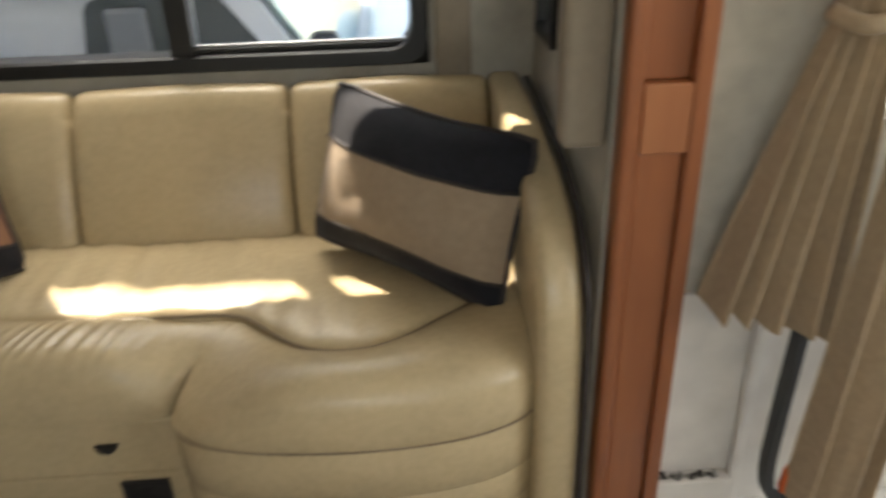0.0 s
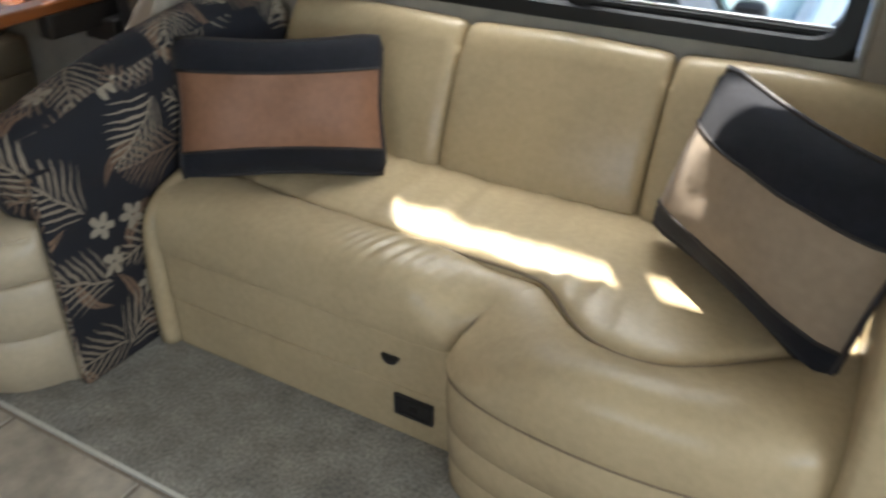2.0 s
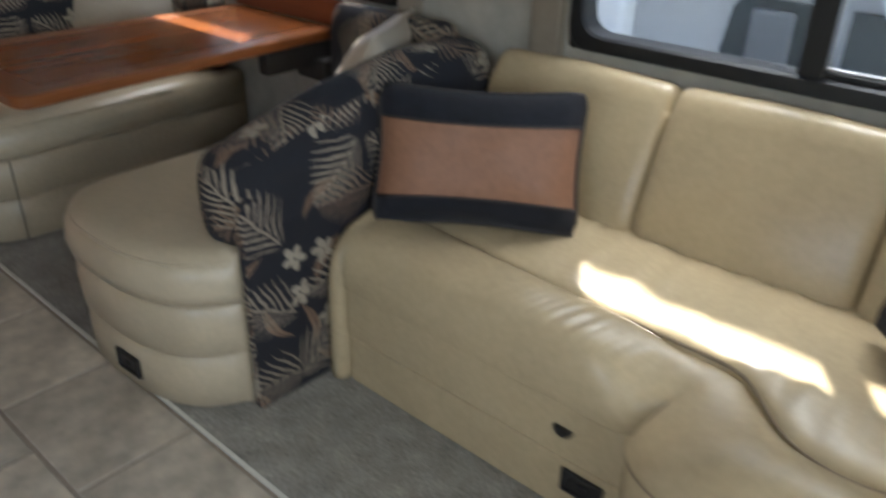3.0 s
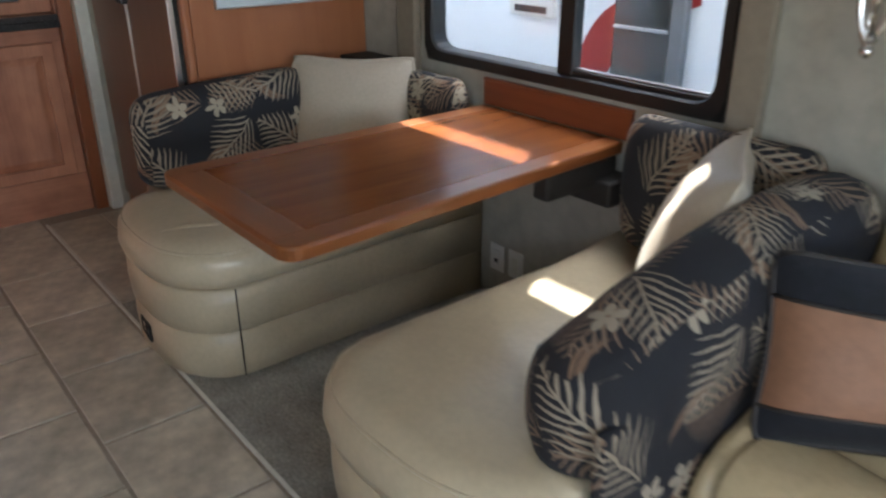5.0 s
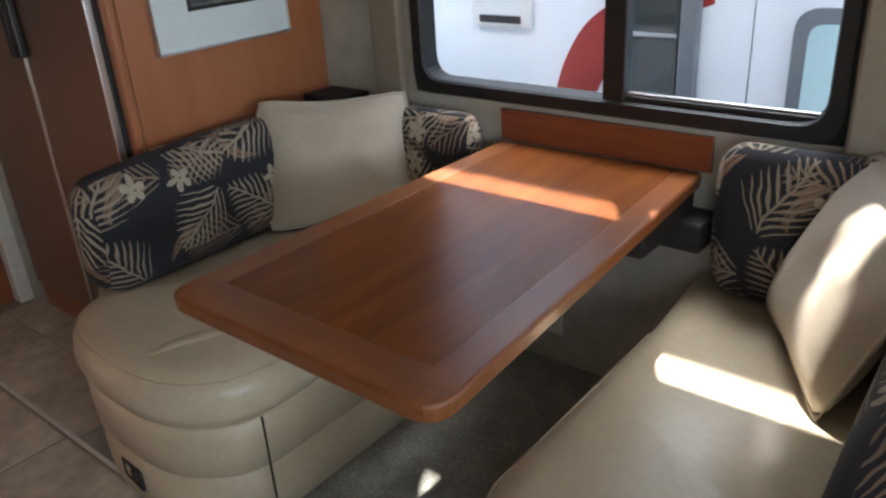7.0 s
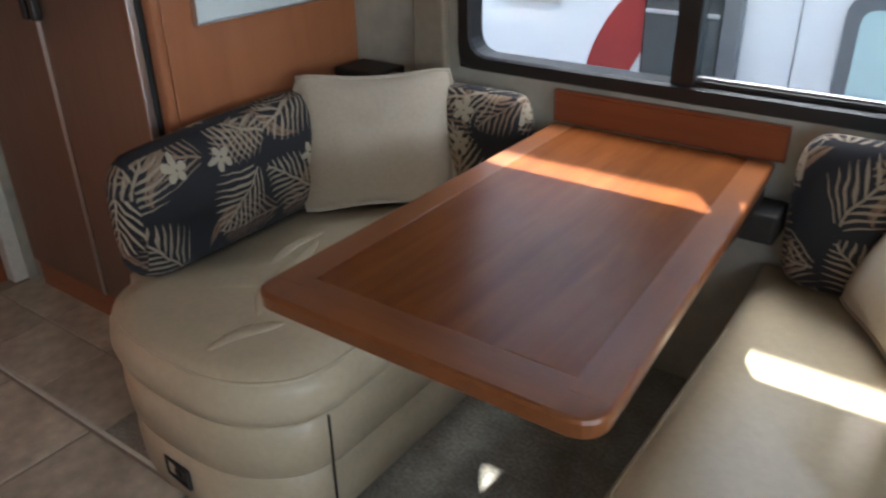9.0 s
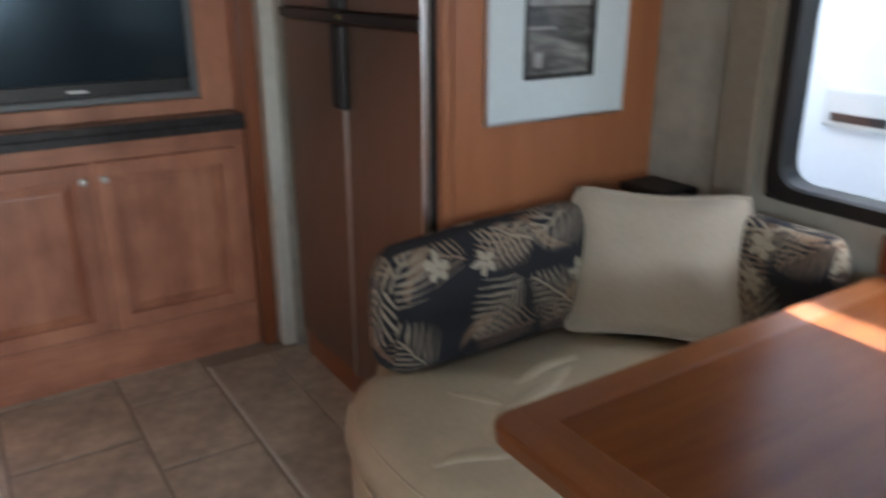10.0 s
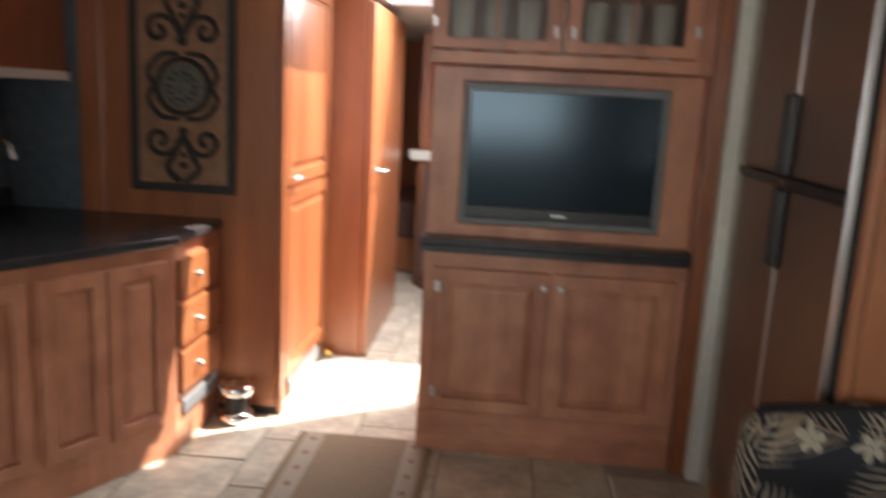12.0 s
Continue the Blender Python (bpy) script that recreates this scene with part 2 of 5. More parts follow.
PANEL = wood("maple_panel", (0.385, 0.146, 0.060), (0.32, 0.115, 0.047), "z", 0.4, 0.1, 14.0)
TABLE = wood("table_veneer", (0.215, 0.068, 0.017), (0.13, 0.038, 0.010), "y", 0.27, 0.0, 16.0, 0.18)
TABLE_EDGE = wood("table_border", (0.255, 0.088, 0.027), (0.175, 0.057, 0.018), "y", 0.30, 0.04, 12.0, 0.35)
TABLE_EDGE_X = wood("table_border_across", (0.255, 0.088, 0.027), (0.175, 0.057, 0.018), "x", 0.30, 0.04, 12.0, 0.35)
REDWOOD = wood("red_backboard_wood", (0.24, 0.066, 0.024), (0.17, 0.043, 0.016), "x", 0.35, 0.15, 10.0)
WALL = mat("vinyl_wallpaper", (0.40, 0.375, 0.315), 0.65, grain=0.10, scale=18, stain=0.08, stain_scale=5, bump=0.15, bump_scale=250)
PADDED = mat("padded_fabric_jamb", (0.25, 0.21, 0.16), 0.8, grain=0.06, scale=40, bump=0.2, bump_scale=400)
CEIL = mat("ceiling_vinyl", (0.68, 0.66, 0.60), 0.7, grain=0.04, scale=20)
COLUMN = mat("pale_column_vinyl", (0.68, 0.67, 0.60), 0.6, grain=0.06, scale=30, stain=0.06)
CARPET = mat("grey_beige_carpet", (0.27, 0.255, 0.215), 0.95, grain=0.34, scale=100, stain=0.24, stain_scale=11, bump=0.9, bump_scale=260, sheen=0.2)
TILE = mat("beige_floor_tile", (0.50, 0.445, 0.355), 0.36, grain=0.18, scale=20, stain=0.26, stain_scale=6, bump=0.12, bump_scale=60, random_amount=0.11)
GROUT = mat("tile_grout", (0.33, 0.28, 0.225), 0.9, grain=0.15, scale=80)
RUG = mat("brown_runner_rug", (0.245, 0.175, 0.115), 0.95, grain=0.15, scale=150, bump=0.6, bump_scale=500)
RUGBAND = mat("runner_border", (0.36, 0.30, 0.235), 0.95, grain=0.12, scale=150, bump=0.5, bump_scale=500)
RUGMARK = mat("runner_medallion", (0.25, 0.14, 0.11), 0.95, grain=0.1, scale=150)
BLACK = mat("black_plastic", (0.014, 0.013, 0.013), 0.35, grain=0.1)
BLACKM = mat("black_matt", (0.02, 0.018, 0.017), 0.7, grain=0.1)
FRAME = mat("black_window_frame", (0.008, 0.008, 0.008), 0.48, grain=0.08)
ALU = mat("brushed_aluminium", (0.62, 0.62, 0.62), 0.3, metal=1.0, grain=0.05, stretch=(1, 1, 30))
NICKEL = mat("satin_nickel", (0.82, 0.81, 0.78), 0.3, metal=0.55)
CHROME = mat("chrome", (0.8, 0.8, 0.8), 0.1, metal=1.0)
STEEL = mat("brushed_bronze_steel", (0.25, 0.18, 0.14), 0.36, metal=0.65, grain=0.05, scale=60, stretch=(1, 1, 0.05))
SCREEN = mat("tv_screen_glass", (0.008, 0.015, 0.024), 0.16, spec=0.42)
SCREEN.node_tree.nodes["Principled BSDF"].inputs["Specular Tint"].default_value = (0.62, 0.84, 1.0, 1)
TVGREY = mat("tv_bezel_grey", (0.17, 0.18, 0.19), 0.4, grain=0.05)
GRANITE = mat("dark_granite", (0.035, 0.033, 0.035), 0.22, grain=0.5, scale=160, stain=0.2, stain_scale=30)
SPLASH = mat("slate_backsplash", (0.10, 0.125, 0.15), 0.25, grain=0.15, scale=25)
WHITE = mat("white_plastic", (0.72, 0.71, 0.67), 0.4, grain=0.02)
MATBOARD = mat("white_picture_mat", (0.66, 0.74, 0.76), 0.45, grain=0.02)
PHOTO_D = mat("photo_dark_tone", (0.13, 0.125, 0.115), 0.25, grain=0.8, scale=7, stain=0.6, stain_scale=22, stretch=(1, 0.5, 2.2))
PHOTO_L = mat("photo_light_tone", (0.34, 0.33, 0.31), 0.25, grain=0.4, scale=9)
CURTAIN = mat("taupe_curtain_cloth", (0.39, 0.295, 0.19), 0.75, grain=0.08, scale=60, bump=0.2, bump_scale=500, sheen=0.2)
LAMINATE = mat("white_entry_panel", (0.66, 0.64, 0.60), 0.55, grain=0.07, scale=12, stain=0.08, stain_scale=3)
ORANGE = mat("orange_release_tab", (0.75, 0.13, 0.02), 0.45, grain=0.05)
BELT = mat("dark_belt_webbing", (0.05, 0.055, 0.06), 0.6, grain=0.1, scale=200)
BRASS = mat("brass", (0.6, 0.42, 0.16), 0.25, metal=1.0)
ARTBASE = mat("art_wood_panel", (0.25, 0.125, 0.065), 0.55, grain=0.2, scale=20, stain=0.2)
ARTDARK = mat("art_dark_iron", (0.022, 0.018, 0.016), 0.6, grain=0.2)
ARTGREEN = mat("art_green_medallion", (0.10, 0.10, 0.075), 0.6, grain=0.3, scale=30)
PANE = glass("clear_window_glass", (0.97, 0.985, 0.98))
TINTED = glass("frosted_cabinet_glass", (0.80, 0.79, 0.76), 0.35)
RVWHITE = mat("white_gelcoat", (0.88, 0.89, 0.90), 0.3, grain=0.02, stain=0.03, stain_scale=1)
RVRED = mat("red_body_stripe", (0.36, 0.03, 0.025), 0.35, grain=0.05)
RVGREY = mat("grey_body_stripe", (0.50, 0.52, 0.54), 0.35, grain=0.05)
RVGLASS = mat("dark_vehicle_glass", (0.05, 0.06, 0.06), 0.06, spec=0.8)
SILVER = mat("silver_car_paint", (0.66, 0.69, 0.73), 0.3, metal=0.1, grain=0.02)
TEAL = mat("pale_teal_windscreen", (0.50, 0.68, 0.68), 0.08, spec=0.9)
RUBBER = mat("tyre_rubber", (0.02, 0.02, 0.02), 0.8, grain=0.2)
GRAVEL = mat("pale_gravel_lot", (0.58, 0.565, 0.53), 0.9, grain=0.3, scale=40, stain=0.15, stain_scale=0.6, bump=0.5, bump_scale=60)
BEDDING = mat("dark_bedding", (0.09, 0.045, 0.035), 0.8, grain=0.2, scale=20)

# ---- builders ----
HOME = {}


def thing(name, label, category, at=(0, 0, 0), group="", kind="", m=None):
    ob = new(name)
    ob.empty_display_size = 0.1
    ob.matrix_basis = m if m is not None else Matrix.Translation(at)
    HOME[ob.name] = ob.matrix_basis.inverted()
    return tagged(ob, label, category, group, kind)


def mesh_of(name, bm, material, smooth):
    bmesh.ops.recalc_face_normals(bm, faces=bm.faces)
    me = bpy.data.meshes.new(name)
    bm.to_mesh(me)
    bm.free()
    me.materials.append(material)
    if smooth:
        me.shade_smooth()
    return me


def part(name, bm, material, parent, label="", smooth=False, local=False):
    """Links a bmesh as one mesh object under a thing or a part. Points are world places unless local."""
    top = parent if parent.parent is None else parent.parent
    top = top if top.parent is None else top.parent
    if not local:
        bm.transform(HOME[top.name])
    ob = new(name, mesh_of(name, bm, material, smooth))
    ob.parent = parent
    return tagged(ob, label)


def solid(name, bm, material, label, category, group="", kind="", smooth=False):
    """A thing of one mesh."""
    ob = new(name, mesh_of(name, bm, material, smooth))
    HOME[ob.name] = Matrix()
    return tagged(ob, label, category, group, kind)


def box(x0, x1, y0, y1, z0, z1, bevel=0.0, seg=2, bm=None):
    own = bmesh.new()
    bmesh.ops.create_cube(own, size=1, matrix=Matrix.Translation(((x0 + x1) / 2, (y0 + y1) / 2, (z0 + z1) / 2)) @ Matrix.Diagonal((abs(x1 - x0), abs(y1 - y0), abs(z1 - z0), 1)))
    if bevel:
        bmesh.ops.bevel(own, geom=own.edges[:], offset=bevel, segments=seg, profile=0.5, affect="EDGES")
    if bm is None:
        return own
    me = bpy.data.meshes.new("tmp")
    own.to_mesh(me)
    own.free()
    bm.from_mesh(me)
    bpy.data.meshes.remove(me)
    return bm


def ring_frame(x0, x1, outer, inner, bevel=0.003):
    """A rectangular frame in a plane of x: outer and inner are (y0, y1, z0, z1)."""
    q = lambda x, r, d: [(x, r[0] + d, r[2] + d), (x, r[1] - d, r[2] + d), (x, r[1] - d, r[3] - d), (x, r[0] + d, r[3] - d)]
    return loft([q(x0, inner, 0), q(x0, outer, 0), q(x1 - bevel, outer, 0), q(x1, outer, bevel), q(x1, inner, -bevel), q(x1 - bevel, inner, 0), q(x0 + 0.0005, inner, 0)], False, False)


def smooth_line(pts, n, closed=False):
    """A Catmull-Rom curve through pts, n points per span."""
    pts = [Vector(p) for p in pts]
    k = len(pts)
    out = []
    for i in range(k if closed else k - 1):
        if closed:
            a, b, c, d = (pts[(i + j) % k] for j in (-1, 0, 1, 2))
        else:
            b, c = pts[i], pts[i + 1]
            a = pts[i - 1] if i else b * 2 - c
            d = pts[i + 2] if i + 2 < k else c * 2 - b
        for s in range(n):
            u = s / n
            out.append(0.5 * ((2 * b) + (c - a) * u + (2 * a - 5 * b + 4 * c - d) * u * u + (3 * b - a - 3 * c + d) * u ** 3))
    if not closed:
        out.append(pts[-1])
    return out


def rounded(pts, r, seg=5):
    """A closed plan outline with its corners rounded; r is one radius or one per corner."""
    out = []
    k = len(pts)
    rs = r if isinstance(r, (list, tuple)) else [r] * k
    for i in range(k):
        p, a, c = Vector(pts[i]), Vector(pts[i - 1]), Vector(pts[(i + 1) % k])
        if rs[i] <= 0:
            out.append(p)
            continue
        da, dc = (a - p).normalized(), (c - p).normalized()
        half = da.angle(dc) / 2
        cut = min(rs[i] / math.tan(half), (a - p).length * 0.49, (c - p).length * 0.49)
        s, e = p + da * cut, p + dc * cut
        for j in range(seg + 1):
            u = j / seg
            out.append(s * (1 - u) ** 2 + p * 2 * u * (1 - u) + e * u * u)
    return out


def inset(pts, d):
    """The outline moved inward by d (outward: minus)."""
    k = len(pts)
    area = sum(pts[i].x * pts[(i + 1) % k].y - pts[(i + 1) % k].x * pts[i].y for i in range(k))
    sgn = 1 if area > 0 else -1
    out = []
    for i in range(k):
        t = pts[(i + 1) % k] - pts[i - 1]
        if t.length < 1e-9:
            out.append(pts[i].copy())
            continue
        t.normalize()
        out.append(pts[i] + Vector((-t.y, t.x)) * d * sgn)
    return out


def loft(rings, cap0=True, cap1=True, loop=True, bm=None):
    bm = bm or bmesh.new()
    rows = [[bm.verts.new(p) for p in r] for r in rings]
    n = len(rows[0])
    for a, b in zip(rows, rows[1:]):
        for i in range(n if loop else n - 1):
            j = (i + 1) % n
            bm.faces.new((a[i], a[j], b[j], b[i]))
    if cap0:
        bm.faces.new(rows[0][::-1])
    if cap1:
        bm.faces.new(rows[-1])
    return bm


def stack(pts, levels, weight=None, bm=None):
    """A body over a plan outline: levels are (z, inset); weight scales the inset from place to place."""
    rings = []
    for z, d in levels:
        ring = []
        for p, q in zip(pts, inset(pts, d)):
            w = weight(p) if weight else 1.0
            ring.append((p.x + (q.x - p.x) * w, p.y + (q.y - p.y) * w, z))
        rings.append(ring)
    return loft(rings, bm=bm)


def patch(front, rear, profile, n, lift=None):
    """A padded surface ruled between two plan lines; profile rows are (share of the way back, height)."""
    def along(line):
        line = smooth_line(line, 8)
        d = [0.0]
        for a, b in zip(line, line[1:]):
            d.append(d[-1] + (b - a).length)
        out, k = [], 0
        for i in range(n + 1):
            want = d[-1] * i / n
            while k < len(d) - 2 and d[k + 1] < want:
                k += 1
            out.append(line[k].lerp(line[k + 1], (want - d[k]) / max(1e-9, d[k + 1] - d[k])))
        return out
    f, r = along(front), along(rear)
    rows = []
    for t, z in profile:
        row = []
        for a, b in zip(f, r):
            p = a + (b - a) * t
            dz = lift(p.x, p.y, t, z) if lift else 0.0
            row.append((p.x, p.y, z + dz))
        rows.append(row)
    return loft(rows, False, False, False)


def tube(pts, r, sides=8, bm=None, closed=False):
    pts = [Vector(p) for p in pts]
    rings = []
    k = len(pts)
    for i, p in enumerate(pts):
        t = (pts[(i + 1) % k] - pts[i - 1]) if closed else (pts[min(i + 1, k - 1)] - pts[max(i - 1, 0)])
        t.normalize()
        up = Vector((0, 0, 1)) if abs(t.z) < 0.9 else Vector((1, 0, 0))
        a = t.cross(up).normalized()
        b = a.cross(t)
        rr = r(i / (k - 1)) if callable(r) else r
        rings.append([p + (a * math.cos(q) + b * math.sin(q)) * rr for q in (2 * math.pi * j / sides for j in range(sides))])
    if closed:
        rings.append(rings[0])
        bm = loft(rings, False, False, bm=bm)
        bmesh.ops.remove_doubles(bm, verts=bm.verts, dist=1e-6)
        return bm
    return loft(rings, bm=bm)


def box_uv(bm):
    """Lays a flat map in metres onto the faces, by the way that each one looks."""
    bm.normal_update()
    lay = bm.loops.layers.uv.verify()
    for f in bm.faces:
        n = f.normal
        ax = max(range(3), key=lambda i: abs(n[i]) * (0.8 if i == 2 else 1))
        for lp in f.loops:
            c = lp.vert.co
            lp[lay].uv = (c.y, c.z) if ax == 0 else (c.x + 3.1, c.z) if ax == 1 else (c.x, c.y + 1.3)
    return bm


def soft_roll(path, half, low, high, cap=0.08, sides=20, power=2.6, lean=0.0):
    """An upholstered back: a rounded section swept along a plan path. half, low and high are numbers or functions of 0..1."""
    val = lambda f, s: f(s) if callable(f) else f
    path = [Vector(p) for p in path]
    length = [0.0]
    for a, b in zip(path, path[1:]):
        length.append(length[-1] + (b - a).length)
    rings = []
    total = length[-1]
    uv = []
    stations = []
    for i, p in enumerate(path):
        stations.append((p, (path[min(i + 1, len(path) - 1)] - path[max(i - 1, 0)]).normalized(), length[i] / total, 1.0))
    first, last = stations[0], stations[-1]
    caps = [0.1, 0.45, 0.75, 0.93]
    start = [(first[0] - first[1] * cap * math.sqrt(1 - c * c), first[1], 0.0, c) for c in caps]
    end = [(last[0] + last[1] * cap * math.sqrt(1 - c * c), last[1], 1.0, c) for c in caps[::-1]]
    for p, t, s, k in start + stations + end:
        nrm = Vector((-t.y, t.x))
        h, lo, hi = val(half, s) * k, val(low, s), val(high, s)
        mid, hz = (lo + hi) / 2, (hi - lo) / 2 * (0.55 + 0.45 * k)
        ring = []
        for j in range(sides):
            q = 2 * math.pi * j / sides
            cx, cz = math.cos(q), math.sin(q)
            x = math.copysign(abs(cx) ** (2 / power), cx) * h
            z = math.copysign(abs(cz) ** (2 / power), cz) * hz
            o = p + nrm * (x + lean * (z + hz))
            ring.append((o.x, o.y, mid + z))
        rings.append(ring)
    return box_uv(loft(rings))


def pillow_faces(w, h, t, v0, v1, n=18, side=1):
    """A strip of a pillow's one face between heights v0 and v1 (-1..1), local: x across, z up, y thick."""
    rows = []
    m = max(3, int(n * (v1 - v0) / 2) + 1)
    for a in range(m + 1):
        v = v0 + (v1 - v0) * a / m
        row = []
        for b in range(n + 1):
            u = -1 + 2 * b / n
            puff = t * (max(0, 1 - abs(u) ** 2.6) ** 0.55) * (max(0, 1 - abs(v) ** 2.6) ** 0.55)
            wob = 0.017 * noise.noise((u * 2.1 + w * 9, v * 2.1, side * 3.0)) + 0.006 * noise.noise((u * 6 + w * 5, v * 5, side * 2.0))
            x = u * w / 2 * (1 - 0.075 * (1 - v * v)) * (1 - 0.07 * (u * v) ** 6)
            z = v * h / 2 * (1 - 0.125 * (1 - u * u)) * (1 - 0.07 * (u * v) ** 6)
            row.append((x, -side * (puff + wob * (1 - u * u) * (1 - v * v)), z))
        rows.append(row)
    return loft(rows, False, False, False)


def pillow(name, label, m, w, h, t, bands, back, piping, group=""):
    """bands: (v0, v1, part name, material), from the bottom up."""
    ob = thing(name, label, "pillow", m=m, group=group)
    for v0, v1, nm, ma in bands:
        part(nm, pillow_faces(w, h, t, v0, v1), ma, ob, smooth=True, local=True)
    part("back_panel", pillow_faces(w, h, t, -1, 1, side=-1), back, ob, smooth=True, local=True)
    for v0, v1, nm, ma in bands[1:]:
        line = []
        for b in range(19):
            u = -1 + b / 9
            puff = t * (max(0, 1 - abs(u) ** 2.6) ** 0.55) * (max(0, 1 - abs(v0) ** 2.6) ** 0.55)
            wob = 0.017 * noise.noise((u * 2.1 + w * 9, v0 * 2.1, 3.0)) + 0.006 * noise.noise((u * 6 + w * 5, v0 * 5, 2.0))
            line.append((u * w / 2 * (1 - 0.075 * (1 - v0 * v0)), -(puff + wob * (1 - u * u) * (1 - v0 * v0)) - 0.001, v0 * h / 2 * (1 - 0.125 * (1 - u * u))))
        part("seam_cord", tube(line, 0.004, 6), piping, ob, smooth=True, local=True)
    edge = []
    for a, b, c, d in ((-1, -1, 1, -1), (1, -1, 1, 1), (1, 1, -1, 1), (-1, 1, -1, -1)):
        for k in range(10):
            u, v = a + (c - a) * k / 10, b + (d - b) * k / 10
            k6 = 1 - 0.07 * (u * v) ** 6
            edge.append((u * w / 2 * (1 - 0.075 * (1 - v * v)) * k6, 0, v * h / 2 * (1 - 0.125 * (1 - u * u)) * k6))
    part("piping", tube(edge, 0.007, 6, closed=True), piping, ob, smooth=True, local=True)
    return ob


def panel_door(parent, name, y0, y1, z0, z1, x, m_frame, m_panel, knob=None, hinge=None, to_world=None, rail=0.055):
    """A raised-panel door in a plane of x, its face toward +x; to_world turns it elsewhere."""
    put = (lambda bm: (bm.transform(to_world), bm)[1]) if to_world is not None else (lambda bm: bm)
    bm = ring_frame(x, x + 0.020, (y0, y1, z0, z1), (y0 + rail, y1 - rail, z0 + rail, z1 - rail))
    door = part(name, put(bm), m_frame, parent)
    a, b, c, d = y0 + rail, y1 - rail, z0 + rail, z1 - rail
    rings = []
    for dx, i in ((0.002, 0.0), (0.006, 0.002), (0.006, 0.010), (0.016, 0.034), (0.017, 0.040)):
        rings.append([(x + dx, a + i, c + i), (x + dx, b - i, c + i), (x + dx, b - i, d - i), (x + dx, a + i, d - i)])
    part("raised_panel", put(loft(rings)), m_panel, door)
    if knob:
        ky, kz = knob
        bm = loft([[(x + dx, ky + math.cos(q) * r, kz + math.sin(q) * r) for q in (math.pi * j / 5 for j in range(10))]
                   for dx, r in ((0.018, 0.006), (0.030, 0.006), (0.032, 0.013), (0.040, 0.014), (0.044, 0.008))])
        part("knob", put(bm), NICKEL, door, "brushed nickel knob", smooth=True)
    if hinge is not None:
        for hz in (z0 + 0.08, z1 - 0.08):
            part("hinge", put(box(x + 0.019, x + 0.024, hinge - 0.012, hinge + 0.012, hz - 0.022, hz + 0.022, 0.002)), ALU, door)
    return door


# ---- structure ----
WY = 2.75      # inside of the slide-out's long wall
MY = 1.95      # inside of the main side wall
CEIL_Z = 2.06


def wall_with_hole(name, x0, x1, y0, y1, z0, z1, holes, label, material=WALL, axis="x"):
    """A wall that runs along axis, with rectangular openings (a0, a1, z0, z1) through it."""
    bm = bmesh.new()

    def slab(a, b, c, d):
        if b - a > 1e-4 and d - c > 1e-4:
            box(*((a, b, y0, y1) if axis == "x" else (x0, x1, a, b)), c, d, bm=bm)

    lo, hi = (x0, x1) if axis == "x" else (y0, y1)
    at = lo
    for a, b, c, d in sorted(holes):
        slab(at, a, z0, z1)
        slab(a, b, z0, c)
        slab(a, b, d, z1)
        at = b
    slab(at, hi, z0, z1)
    return solid(name, bm, material, label, "wall", kind="structure")


SOFA_WIN = (-0.60, 0.72, 0.835, 1.76)
DINE_WIN = (-2.565, -1.275, 0.848, 1.74)
wall_with_hole("wall_slide", -3.98, 1.06, WY, WY + 0.06, -0.1, CEIL_Z, [SOFA_WIN, DINE_WIN], "mottled beige vinyl slide-out wall with two windows")
# unseen outer skin, white so that it reflects sun onto the parked motorhome
wall_with_hole("wall_slide_skin", -4.04, 1.06, WY + 0.061, WY + 0.075, -0.55, 2.2, [SOFA_WIN, DINE_WIN], "unseen white outer skin of the slide-out, added to bounce light outside", RVWHITE)
wall_with_hole("wall_slide_end", 1.0, 1.06, MY, WY - 0.002, -0.1, CEIL_Z, [(2.44, 2.66, 0.93, 1.60)], "beige slide-out end wall with a narrow window", axis="y")
solid("wall_fridge_end", box(-4.04, -3.98, MY + 0.03, WY + 0.06, -0.1, CEIL_Z), WALL, "plain beige slide-out end wall", "wall", kind="structure")
wall_with_hole("wall_side_front", 1.152, 3.2, MY, MY + 0.06, -0.1, CEIL_Z, [(1.5, 2.4, 0.9, 1.75)], "beige vinyl side wall with the driver window")
solid("wall_lower_panel", box(1.153, 3.19, MY - 0.012, MY - 0.001, 0.0, 0.56, 0.003), LAMINATE, "white lower wall panel beside the driver seat", "wall panel", kind="structure")
solid("wall_side_rear", box(-9.0, -4.042, MY, MY + 0.06, -0.1, CEIL_Z), WALL, "plain side wall behind the television cabinet", "wall", kind="structure")
# unseen wall; its window is assumed, to go with the side fill lamp
wall_with_hole("wall_passenger", -3.0, 3.2, -0.72, -0.66, -0.1, CEIL_Z, [(-0.1, 1.2, 1.0, 1.7)], "beige passenger side wall with an assumed, unseen window")
solid("wall_kitchen", box(-4.43, -3.0, -1.26, -1.2, -0.1, CEIL_Z), SPLASH, "slate blue kitchen backsplash wall", "wall", kind="structure")
solid("wall_kitchen_end", box(-3.0, -2.94, -1.26, -0.72, -0.1, CEIL_Z), WALL, "plain end wall of the kitchen recess", "wall", kind="structure")
solid("wall_passenger_rear", box(-9.0, -4.43, -0.82, -0.76, -0.1, CEIL_Z), WALL, "plain side wall behind the pantry", "wall", kind="structure")
wall_with_hole("wall_front", 3.2, 3.26, -0.72, MY + 0.06, -0.1, CEIL_Z, [(-0.4, 1.75, 1.0, 1.85)], "front wall with the windscreen opening", axis="y")
solid("wall_rear", box(-9.06, -9.0, -0.82, MY + 0.06, -0.1, CEIL_Z), CHERRY, "wooden rear bedroom wall", "wall", kind="structure")
ceil = bmesh.new()
